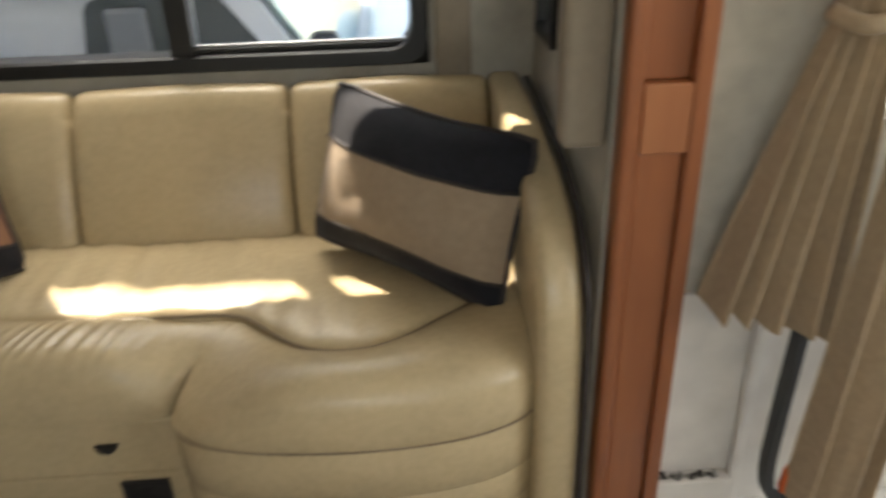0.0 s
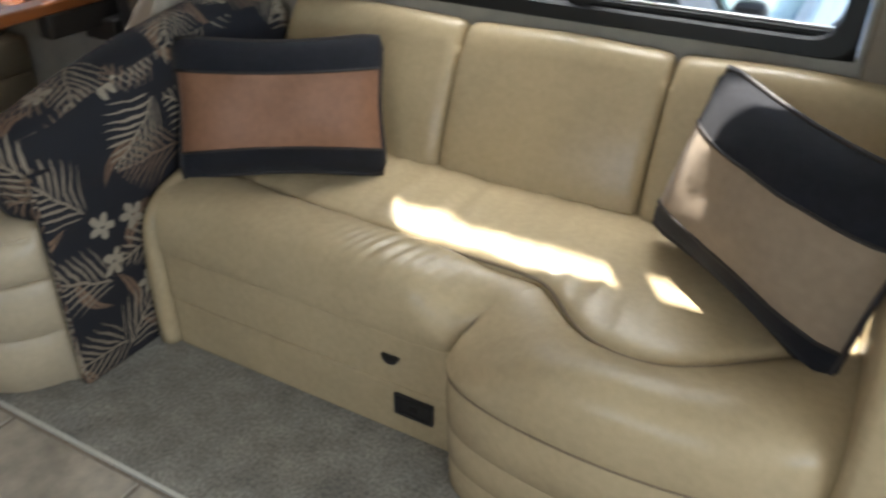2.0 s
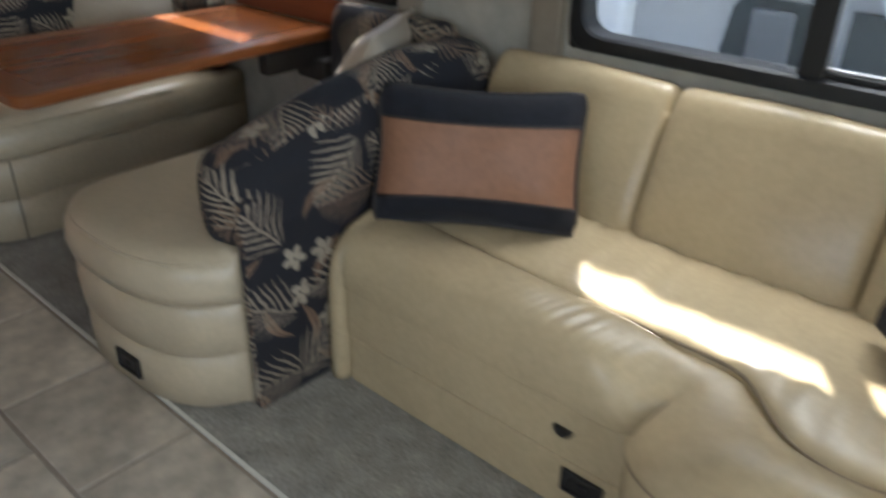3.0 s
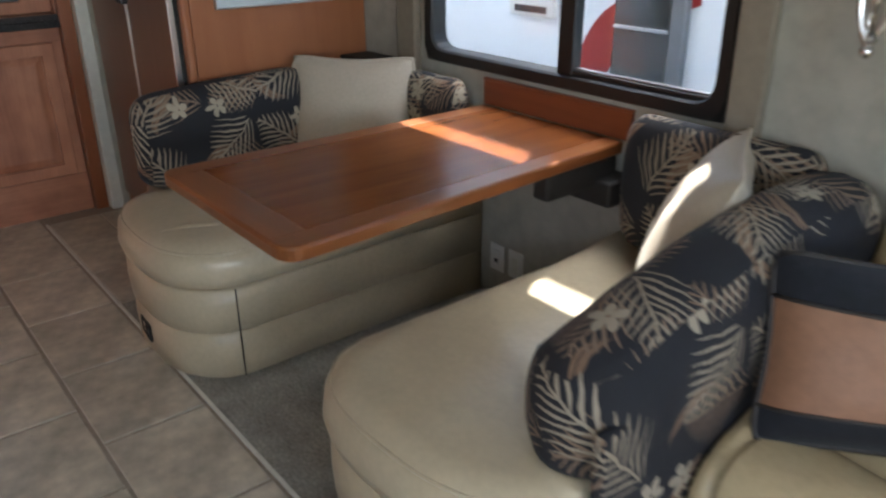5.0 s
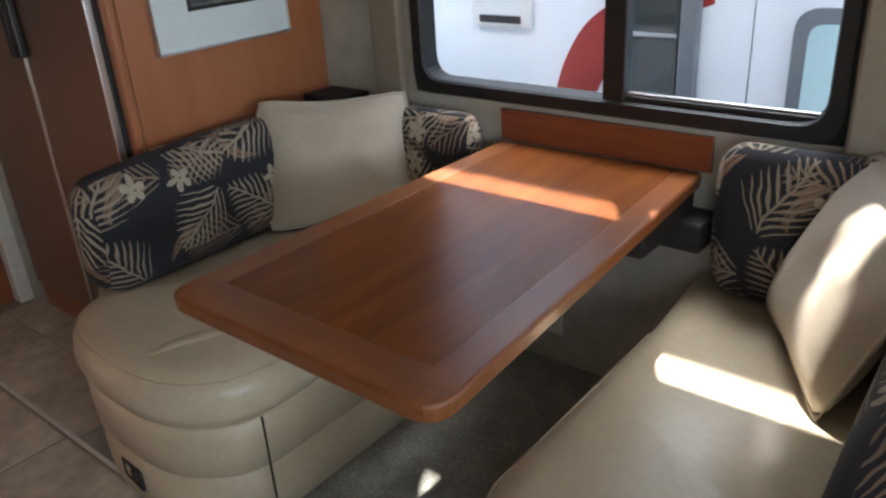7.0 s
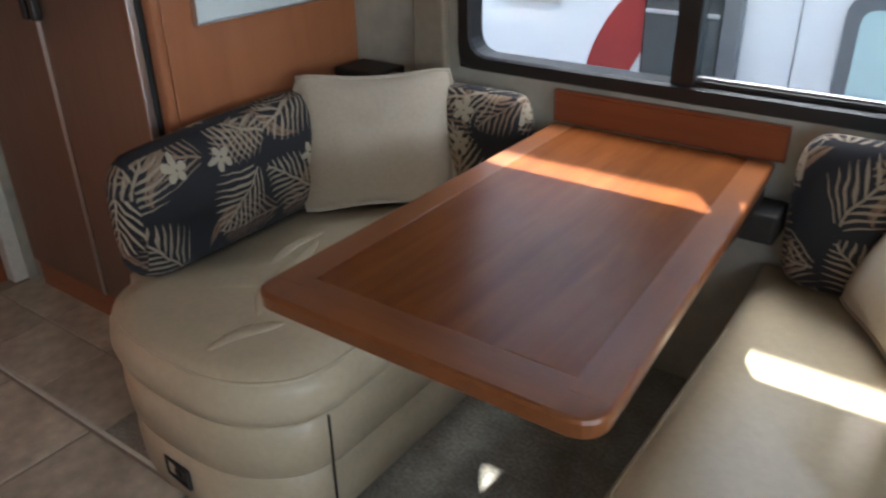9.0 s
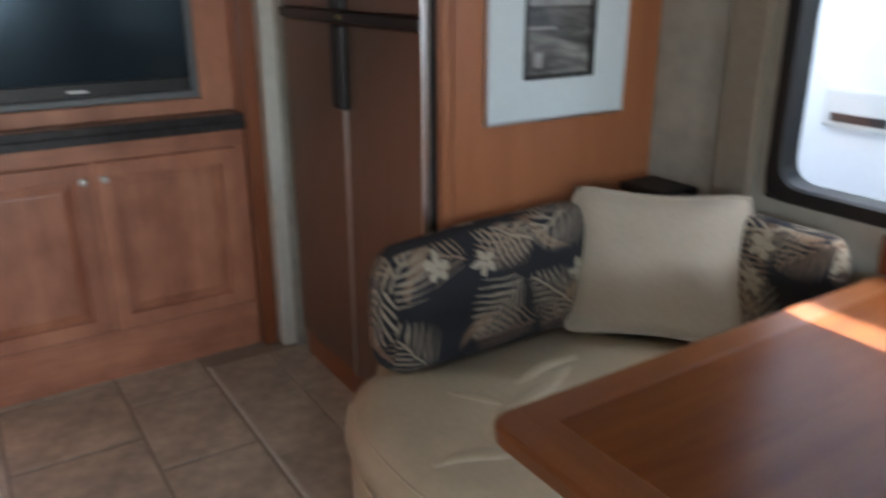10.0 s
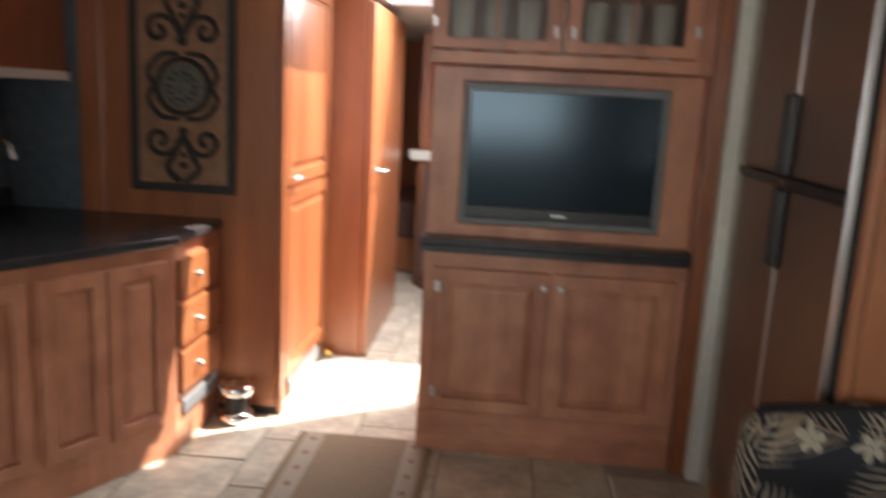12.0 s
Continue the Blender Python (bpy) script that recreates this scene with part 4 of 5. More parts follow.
ob = thing("backboard", "reddish cherry wood backboard behind the table", "backboard", (-1.9, 2.74, TZ))
part("board", box(TX0 - 0.005, TX1 - 0.055, 2.730, 2.748, TZ + 0.001, 0.824, 0.003), REDWOOD, ob)
part("top_bead", box(TX0 - 0.005, TX1 - 0.055, 2.727, 2.748, 0.8245, 0.834, 0.003), REDWOOD, ob, "rounded top edge")
ob = thing("table_support", "black folding support under the table", "table support", (-1.6, 2.6, 0.6))
part("arm", box(-1.66, -1.60, 2.42, 2.72, 0.61, TZ - 0.042, 0.01), BLACKM, ob)
part("bracket", box(-1.70, -1.54, 2.62, 2.745, 0.56, 0.64, 0.01), BLACKM, ob)
for x in (-2.145, -2.045):
    ob = thing("wall_outlet", "white plastic wall plate under the table", "outlet", (x, WY, 0.16), group="wall plates under the table")
    part("plate", box(x - 0.038, x + 0.038, WY - 0.007, WY - 0.001, 0.105, 0.215, 0.004), WHITE, ob)
    part("socket", box(x - 0.016, x + 0.016, WY - 0.010, WY - 0.007, 0.130, 0.190, 0.002), WHITE if x < -2.1 else COLUMN, ob)
    if x < -2.1:
        part("plug_hole", box(x - 0.008, x + 0.008, WY - 0.0115, WY - 0.010, 0.140, 0.156), BLACK, ob)

# wall sconce between the windows
ob = thing("wall_sconce", "small chrome wall lamp bracket between the windows", "wall lamp", (-0.93, WY, 1.2))
part("backplate", loft([[(-0.855 + math.cos(q) * r, y, 1.225 + math.sin(q) * r) for q in (2 * math.pi * j / 20 for j in range(20))] for y, r in ((WY - 0.001, 0.048), (WY - 0.014, 0.046), (WY - 0.024, 0.024))]), PADDED, ob, "dull bronze backplate", smooth=True)
part("arm", tube(smooth_line([(-0.855, WY - 0.02, 1.23), (-0.87, WY - 0.07, 1.30), (-0.93, WY - 0.075, 1.33)], 5), 0.008, 8), CHROME, ob, smooth=True)
loop = smooth_line([(-0.93, WY - 0.07, 1.36), (-0.902, WY - 0.07, 1.28), (-0.90, WY - 0.07, 1.18), (-0.93, WY - 0.07, 1.105), (-0.96, WY - 0.07, 1.18), (-0.958, WY - 0.07, 1.28)], 6, True)
part("glass_loop", tube(loop, 0.007, 8, closed=True), CHROME, ob, "clear chrome loop", smooth=True)
part("stem", tube([(-0.93, WY - 0.07, 1.36), (-0.93, WY - 0.07, 1.11)], 0.009, 8), CHROME, ob, smooth=True)
part("finial", loft([[(-0.93 + math.cos(q) * r, WY - 0.07 + math.sin(q) * r, z) for q in (2 * math.pi * j / 12 for j in range(12))] for z, r in ((1.105, 0.008), (1.095, 0.015), (1.083, 0.013), (1.075, 0.005))]), CHROME, ob, smooth=True)

# ---- refrigerator cabinet ----
ob = thing("fridge_end_panel", "smooth honey maple panel beside the refrigerator", "wood panel", (-3.0, 2.36, 0))
part("panel", box(-3.02, -2.982, 2.004, 2.746, 0.0, CEIL_Z - 0.001, 0.003), PANEL, ob)
part("edge_moulding", box(-3.02, -2.980, 1.972, 2.0035, 0.0, CEIL_Z - 0.001, 0.010, 3), PANEL, ob, "rounded maple edge moulding")
fridge = thing("refrigerator", "four-door bronze steel refrigerator with black handles", "refrigerator", (-3.47, 2.3, 0))
FX0, FX1, FXC, FZ = -3.955, -3.035, -3.49, 1.305
part("body", box(FX0 + 0.01, FX1, 2.0, 2.70, 0.10, 1.98, 0.01), BLACKM, fridge)
part("kick_board", box(FX0, FX1, 1.962, 1.999, 0.0, 0.098, 0.003), CHERRY_X, fridge, "reddish wooden kick board")
for a, b in ((FX0, FXC - 0.006), (FXC + 0.006, FX1)):
    for c, d in ((0.115, FZ - 0.018), (FZ + 0.018, 1.97)):
        door = part("door", box(a, b, 1.945, 1.998, c, d, 0.006), STEEL, fridge)
        inner = a if a > FXC else b
        sgn = 1 if a > FXC else -1
        part("door_edge", box(inner - 0.004, inner + 0.004, 1.940, 1.944, c, d, 0.001), ALU, door)
        hz0, hz1 = (FZ - 0.27, FZ - 0.02) if c < 1 else (FZ + 0.02, FZ + 0.27)
        part("handle", box(inner + sgn * 0.005, inner + sgn * 0.030, 1.915, 1.944, hz0, hz1, 0.008, 3), BLACK, door, "black plastic handle")
part("cross_bar", box(FX0, FX1, 1.932, 1.998, FZ - 0.016, FZ + 0.016, 0.004), BLACK, fridge)
part("badge", box(FXC - 0.014, FXC + 0.014, 1.928, 1.9315, FZ - 0.006, FZ + 0.006, 0.001), BRASS, fridge)
part("side_strip", box(FX1 + 0.001, FX1 + 0.009, 1.938, 2.0, 0.1, 1.98, 0.002), ALU, fridge, "bright metal edge strip")
# black strip in place of the shaded gap beside the edge strip
part("gasket", box(FX1 + 0.0095, FX1 + 0.0145, 1.960, 2.0, 0.1, 1.98, 0.001), BLACKM, fridge, "black strip drawn for the shaded gap")
solid("cabinet_above_fridge", box(-3.975, -3.022, 1.97, 2.74, 1.985, CEIL_Z - 0.001, 0.004), CHERRY_X, "cherry wood cabinet strip above the refrigerator", "cabinet")

# framed picture
ob = thing("framed_picture", "black and white photograph in a wide white mat", "picture", (-2.97, 2.34, 1.26))
PX = -2.978
quad = lambda x, a, b, c, d: [(x, a, c), (x, b, c), (x, b, d), (x, a, d)]
bm = loft([quad(PX, 2.100, 2.580, 1.050, 1.470), quad(PX + 0.014, 2.100, 2.580, 1.050, 1.470), quad(PX + 0.014, 2.215, 2.465, 1.155, 1.378), quad(PX + 0.004, 2.219, 2.461, 1.159, 1.374)], False, False)
part("mat_board", bm, MATBOARD, ob)
bm = ring_frame(PX, PX + 0.020, (2.094, 2.586, 1.044, 1.476), (2.0995, 2.5805, 1.0495, 1.4705), 0.001)
part("outer_frame", bm, ALU, ob, "thin silver frame")
bm = ring_frame(PX, PX + 0.017, (2.2155, 2.4645, 1.1555, 1.3775), (2.227, 2.453, 1.165, 1.368), 0.001)
part("inner_frame", bm, BLACKM, ob)
part("photograph", box(PX, PX + 0.006, 2.227, 2.453, 1.165, 1.368), PHOTO_D, ob)
for a, b, c, d in ((2.229, 2.451, 1.345, 1.366), (2.235, 2.33, 1.285, 1.292), (2.255, 2.285, 1.185, 1.225)):
    part("photo_highlight", box(PX, PX + 0.0068, a, b, c, d, 0.0), PHOTO_L, ob)

# ---- television wall ----
solid("trim_post", box(-4.16, -4.10, 1.835, 1.895, 0.0, CEIL_Z - 0.001, 0.006), CHERRY, "slim cherry wood post beside the television cabinet", "trim post")
solid("column", box(-4.14, -4.052, 1.897, 1.972, 0.0, CEIL_Z - 0.001, 0.006), COLUMN, "pale vinyl covered column beside the refrigerator", "column")
tvc = thing("television_cabinet", "oak television cabinet with two raised-panel doors", "cabinet", (-4.4, 1.3, 0))
part("carcass", box(-4.70, -4.152, 0.752, 1.832, 0.0, 0.884, 0.003), OAK, tvc)
part("plinth", box(-4.151, -4.140, 0.752, 1.832, 0.0, 0.19, 0.002), OAK_Y, tvc)
part("top_rail", box(-4.151, -4.140, 0.752, 1.832, 0.825, 0.884, 0.002), OAK_Y, tvc)
panel_door(tvc, "door", 0.80, 1.280, 0.195, 0.82, -4.150, OAK, OAK, knob=(1.255, 0.764), hinge=0.815)
panel_door(tvc, "door", 1.300, 1.79, 0.195, 0.82, -4.150, OAK, OAK, knob=(1.325, 0.764))
ob = thing("cabinet_countertop", "dark granite counter on the television cabinet", "countertop", (-4.4, 1.28, 0.886))
part("slab", box(-4.70, -4.117, 0.7365, 1.8325, 0.9163, 0.945, 0.003, 2), GRANITE, ob)
part("edge_strip", box(-4.70, -4.115, 0.735, 1.834, 0.886, 0.916, 0.0015, 1), GRANITE, ob)
sur = thing("television_surround", "oak veneer surround framing the television", "cabinet", (-4.3, 1.3, 0.95))
part("side_filler", box(-4.70, -4.161, 1.8325, 1.949, 0.0, CEIL_Z - 0.002, 0.001), OAK, sur)
bm = ring_frame(-4.245, -4.205, (0.752, 1.832, 0.946, 1.64), (0.880, 1.705, 1.0, 1.585))
part("front_frame", bm, OAK, sur)
part("side", box(-4.70, -4.246, 0.752, 0.79, 0.946, 1.64), OAK, sur)
part("side", box(-4.70, -4.246, 1.79, 1.832, 0.946, 1.64), OAK, sur)
part("back", box(-4.70, -4.66, 0.79, 1.79, 0.946, 1.64), OAK, sur)
tv = thing("television", "grey framed flat screen television, switched off", "television", (-4.25, 1.29, 1.0))
bm = ring_frame(-4.235, -4.192, (0.884, 1.701, 1.003, 1.582), (0.910, 1.675, 1.030, 1.548), 0.005)
part("bezel", bm, TVGREY, tv)
part("screen", box(-4.235, -4.204, 0.910, 1.675, 1.080, 1.548), SCREEN, tv, "dark glossy switched-off screen")
part("speaker_bar", box(-4.235, -4.199, 0.910, 1.675, 1.0305, 1.079, 0.003), BLACK, tv)
part("badge", box(-4.1985, -4.197, 1.265, 1.325, 1.048, 1.056), ALU, tv)
part("housing", box(-4.60, -4.236, 0.93, 1.66, 1.02, 1.56, 0.02), BLACKM, tv)
up = thing("upper_cabinet", "oak wall cabinet with two glass doors above the television", "cabinet", (-4.3, 1.25, 1.65))
bm = box(-4.70, -4.10, 0.742, 1.775, 1.645, 1.66)
box(-4.70, -4.10, 0.742, 0.765, 1.66, CEIL_Z - 0.002, bm=bm)
box(-4.70, -4.10, 1.752, 1.775, 1.66, CEIL_Z - 0.002, bm=bm)
box(-4.70, -4.66, 0.765, 1.752, 1.66, CEIL_Z - 0.002, bm=bm)
box(-4.70, -4.10, 0.765, 1.752, 2.03, CEIL_Z - 0.002, bm=bm)
part("carcass", bm, OAK, up)
part("filler", box(-4.70, -4.12, 1.776, 1.833, 1.641, CEIL_Z - 0.002, 0.002), OAK, up)
part("bottom_rail", box(-4.099, -4.082, 0.742, 1.775, 1.645, 1.695, 0.003), OAK_Y, up)
for a, b, k in ((0.75, 1.252, 1.225), (1.262, 1.767, 1.29)):
    bm = ring_frame(-4.098, -4.078, (a, b, 1.70, 2.05), (a + 0.06, b - 0.06, 1.745, 2.0))
    door = part("door", bm, OAK, up)
    part("pane", box(-4.092, -4.088, a + 0.06, b - 0.06, 1.745, 2.0), TINTED, door)
    part("mullion", box(-4.087, -4.080, (a + b) / 2 - 0.006, (a + b) / 2 + 0.006, 1.745, 2.0), OAK, door)
    part("knob", box(-4.078, -4.058, k - 0.009, k + 0.009, 1.755, 1.80, 0.006), ALU, door, "brushed nickel knob")
    part("hinge", box(-4.078, -4.072, a + 0.004 if k < 1.26 else b - 0.020, a + 0.020 if k < 1.26 else b - 0.004, 1.78, 1.82, 0.002), ALU, door)
for k in range(7):
    y = 0.86 + k * 0.13
    solid("drinking_glass", loft([[(-4.17 + math.cos(q) * r, y + math.sin(q) * r, z) for q in (2 * math.pi * j / 14 for j in range(14))] for z, r in ((1.662, 0.030), (1.666, 0.034), (1.80, 0.042), (1.90, 0.044))]), WHITE, "pale drinking glass behind the cabinet door", "glass", "glasses in the upper cabinet", smooth=True)

# ---- kitchen, pantry and passage ----
ob = thing("pantry_end_panel", "cherry wood pantry end panel with a dark kick strip", "wood panel", (-4.40, -0.34, 0))
part("panel", box(-4.43, -4.372, -0.74, 0.058, 0.036, CEIL_Z - 0.001, 0.004), CHERRY, ob)
part("kick_strip", box(-4.43, -4.376, -0.74, 0.056, 0.0, 0.035, 0.002), BLACKM, ob, "dark kick strip")
solid("kitchen_corner_post", box(-4.43, -4.36, -0.85, -0.742, 0.0, CEIL_Z - 0.001, 0.006), CHERRY, "cherry wood corner post in the kitchen", "trim post")
solid("kitchen_corner_wall", box(-4.43, -4.38, -1.199, -0.852, 0.0, CEIL_Z - 0.001), SPLASH, "slate blue backsplash end", "backsplash")
pan = thing("pantry", "tall cherry wood pantry with a long door", "pantry", (-4.85, 0.0, 0))
part("carcass", box(-5.28, -4.432, -0.74, 0.060, 0.0, CEIL_Z - 0.002, 0.003), CHERRY, pan)
part("face_stile", box(-4.431, -4.372, 0.059, 0.082, 0.0, CEIL_Z - 0.002, 0.003), CHERRY, pan)
T = Matrix.Rotation(radians(90), 4, "Z")
panel_door(pan, "door", 4.45, 5.26, 0.14, 1.05, 0.062, CHERRY, CHERRY, to_world=T, rail=0.07)
panel_door(pan, "door", 4.45, 5.26, 1.07, 2.03, 0.062, CHERRY, CHERRY, to_world=T, rail=0.07)
part("handle", tube([(-4.50, 0.083, 1.10), (-4.50, 0.115, 1.11), (-4.60, 0.115, 1.11), (-4.60, 0.083, 1.10)], 0.006, 8), ALU, pan, "brushed nickel bar handle", smooth=True)
part("air_grille", box(-5.15, -4.55, 0.061, 0.075, 0.03, 0.10, 0.003), TVGREY, pan, "grey air return grille")
ob = thing("passage_door", "cherry wood sliding door with a lever handle", "door", (-5.9, 0.32, 0))
part("leaf", box(-6.45, -5.29, 0.28, 0.316, 0.0, 2.0, 0.004), CHERRY, ob)
part("lever", tube([(-5.42, 0.317, 1.08), (-5.42, 0.37, 1.08), (-5.54, 0.37, 1.08)], 0.010, 8), ALU, ob, "brushed nickel lever", smooth=True)
part("rose", box(-5.45, -5.39, 0.3165, 0.325, 1.05, 1.11, 0.004), ALU, ob)
solid("passage_partition", box(-5.33, -5.285, -0.74, 0.277, 0.0, CEIL_Z - 0.002, 0.004), CHERRY, "cherry wood partition behind the pantry", "partition")
solid("door_stop", box(-5.26, -5.22, 0.084, 0.125, 0.0, 0.05, 0.008), BRASS, "small brass door stop on the floor", "door stop")
ob = thing("bed", "bed with dark bedding in the rear room", "bed", (-8.0, 0.8, 0))
part("mattress", box(-8.9, -7.6, 0.0, 1.7, 0.3, 0.62, 0.05, 3), BEDDING, ob)
part("base", box(-8.9, -7.62, 0.02, 1.68, 0.0, 0.299, 0.01), CHERRY, ob)
ob = thing("rear_cupboard", "dark wooden cabinet in the rear room", "cabinet", (-7.18, 0.58, 0))
part("body", box(-7.2, -7.165, 0.36, 0.80, 0.0, 2.0, 0.004), CHERRY, ob)
panel_door(ob, "door", 0.375, 0.785, 0.05, 1.0, -7.164, CHERRY, CHERRY, rail=0.06)
panel_door(ob, "door", 0.375, 0.785, 1.12, 1.96, -7.164, CHERRY, CHERRY, rail=0.06)
solid("bedroom_shelf", box(-7.143, -7.10, 0.30, 0.82, 1.02, 1.10, 0.008), COLUMN, "pale ledge in the rear room", "ledge")
solid("hanging_robe", stack(rounded([(-7.12, 0.40), (-7.0, 0.40), (-7.0, 0.60), (-7.12, 0.60)], 0.04), [(0.0, 0.03), (0.2, 0.0), (0.6, 0.01), (0.95, 0.03), (1.0, 0.05)]), BEDDING, "dark brown garment hanging in the rear room", "garment", smooth=True)

kit = thing("kitchen_cabinet", "oak kitchen base cabinet with an angled door front and drawers", "cabinet", (-3.7, -0.6, 0))
plan = [(-4.368, -0.218), (-3.90, -0.218), (-3.02, -0.70), (-3.02, -1.195), (-4.368, -1.195)]
part("carcass", stack([Vector(p) for p in plan], [(0.0, 0.0), (0.885, 0.0)]), OAK, kit)
for k, (a, b) in enumerate(((0.65, 0.82), (0.45, 0.63), (0.255, 0.43))):
    d = part("drawer", box(-4.345, -3.925, -0.217, -0.196, a, b, 0.005), CHERRY_X, kit, "sunlit cherry wood drawer front")
    part("knob", tube([(-4.07, -0.196, (a + b) / 2), (-4.07, -0.172, (a + b) / 2)], 0.012, 10), ALU, d, "brushed nickel knob", smooth=True)
part("air_grille", box(-4.33, -3.95, -0.217, -0.205, 0.15, 0.215, 0.003), TVGREY, kit, "grey air grille")
ang = math.atan2(-0.70 + 0.218, -3.02 + 3.90)
T = Matrix.Translation((-3.90, -0.218, 0)) @ Matrix.Rotation(ang, 4, "Z") @ Matrix.Rotation(radians(90), 4, "Z")
for a, b in ((0.05, 0.30), (0.31, 0.56), (0.60, 0.95)):
    panel_door(kit, "door", -b, -a, 0.16, 0.83, 0.002, OAK, OAK, to_world=T, rail=0.05)
top_plan = [Vector(p) for p in ((-4.37, -0.19), (-3.89, -0.19), (-2.99, -0.69), (-2.99, -1.198), (-4.37, -1.198))]
ob = thing("kitchen_countertop", "dark granite kitchen countertop with an upstand", "countertop", (-3.7, -0.7, 0.9))
part("slab", stack(rounded(top_plan, 0.03), [(0.887, 0.004), (0.892, 0.0), (0.918, 0.0), (0.923, 0.005)]), GRANITE, ob)
part("upstand", box(-4.355, -3.02, -1.196, -1.178, 0.9235, 1.01, 0.003), GRANITE, ob)
ob = thing("kitchen_faucet", "chrome kitchen faucet on the dark counter", "faucet", (-3.85, -0.95, 0.92))
part("base", loft([[(-3.85 + math.cos(q) * r, -0.95 + math.sin(q) * r, z) for q in (2 * math.pi * j / 14 for j in range(14))] for z, r in ((0.923, 0.03), (0.95, 0.027), (1.02, 0.022))]), CHROME, ob, smooth=True)
part("spout", tube(smooth_line([(-3.85, -0.95, 1.0), (-3.85, -0.95, 1.2), (-3.83, -0.90, 1.27), (-3.80, -0.82, 1.25), (-3.79, -0.79, 1.19)], 5), 0.013, 10), CHROME, ob, smooth=True)
ob = thing("kitchen_wall_cabinet", "cherry wood kitchen wall cabinet", "cabinet", (-3.9, -1.0, 1.5))
part("carcass", box(-4.36, -3.02, -1.198, -0.90, 1.53, CEIL_Z - 0.002, 0.004), CHERRY, ob)
part("bottom_rail", box(-4.36, -3.02, -0.899, -0.885, 1.50, 1.54, 0.003), WHITE, ob, "pale light strip")

# iron scroll art panel
art = thing("wall_art_panel", "tall wooden art panel with dark iron scrolls and a green medallion", "wall art", (-4.36, -0.37, 1.04))
AX, AY, AZ = -4.368, -0.37, 1.50
part("backing", box(AX, AX + 0.008, -0.60, -0.14, 1.045, 1.955, 0.002), ARTBASE, art)
bm = ring_frame(AX, AX + 0.022, (-0.61, -0.13, 1.035, 1.965), (-0.572, -0.168, 1.073, 1.927), 0.004)
part("frame", bm, ARTDARK, art, "dark iron frame")
disc = lambda r0, x: [(x, AY + math.cos(q) * r0, AZ + math.sin(q) * r0) for q in (2 * math.pi * j / 28 for j in range(28))]
part("medallion", loft([disc(0.10, AX + 0.008), disc(0.10, AX + 0.018), disc(0.085, AX + 0.020), disc(0.08, AX + 0.014), disc(0.04, AX + 0.014), disc(0.035, AX + 0.02)]), ARTGREEN, art, "greenish round medallion")
part("medallion_ring", tube(disc(0.118, AX + 0.014), 0.013, 6, closed=True), ARTDARK, art, "dark iron ring round the medallion", smooth=True)
for k in range(12):
    q = 2 * math.pi * k / 12
    bm = bmesh.new()
    bmesh.ops.create_icosphere(bm, subdivisions=1, radius=0.010, matrix=Matrix.Translation((AX + 0.016, AY + math.cos(q) * 0.06, AZ + math.sin(q) * 0.06)))
    part("stud", bm, ARTDARK, art)
for sz in (-1, 1):
    for r, z in ((0.018, 0.345), (0.014, 0.30), (0.022, 0.195)):
        bm = bmesh.new()
        bmesh.ops.create_icosphere(bm, subdivisions=2, radius=r, matrix=Matrix.Translation((AX + 0.012, AY, AZ + sz * z)))
        part("finial", bm, ARTDARK, art, smooth=True)
for sy in (-1, 1):
    for sz in (-1, 1):
        spiral = []
        for k in range(34):
            q = k * 0.24
            r = 0.085 * math.exp(-q * 0.20)
            spiral.append((AX + 0.014, AY + sy * (0.105 - r * math.cos(q)), AZ + sz * (0.235 + r * math.sin(q))))
        part("scroll", tube(spiral, 0.013, 6), ARTDARK, art, smooth=True)
        arc = smooth_line([(AX + 0.014, AY + sy * 0.02, AZ + sz * 0.14), (AX + 0.014, AY + sy * 0.10, AZ + sz * 0.13), (AX + 0.014, AY + sy * 0.155, AZ + sz * 0.06), (AX + 0.014, AY + sy * 0.13, AZ)], 5)
        part("scroll", tube(arc, 0.012, 6), ARTDARK, art, smooth=True)
        arc = smooth_line([(AX + 0.014, AY + sy * 0.01, AZ + sz * 0.42), (AX + 0.014, AY + sy * 0.07, AZ + sz * 0.36), (AX + 0.014, AY + sy * 0.03, AZ + sz * 0.28), (AX + 0.014, AY, AZ + sz * 0.20)], 5)
        part("scroll", tube(arc, 0.015, 6), ARTDARK, art, smooth=True)
ob = thing("pet_bowl", "small black and chrome bowl on the tile floor", "bowl", (-4.28, -0.10, 0))
turn = lambda prof: loft([[(-4.28 + math.cos(q) * r, -0.10 + math.sin(q) * r, z) for q in (2 * math.pi * j / 20 for j in range(20))] for z, r in prof])
part("foot", turn(((0.0, 0.085), (0.035, 0.085), (0.05, 0.07))), CHROME, ob, smooth=True)
part("waist", turn(((0.046, 0.055), (0.12, 0.048))), BLACK, ob)
part("rim", turn(((0.121, 0.06), (0.14, 0.084), (0.175, 0.086), (0.178, 0.078), (0.14, 0.06))), CHROME, ob, smooth=True)

# ---- entry and driver side ----
cur = thing("curtain", "taupe driver window curtain gathered by a tieback", "curtain", (1.4, 1.88, 0.5))


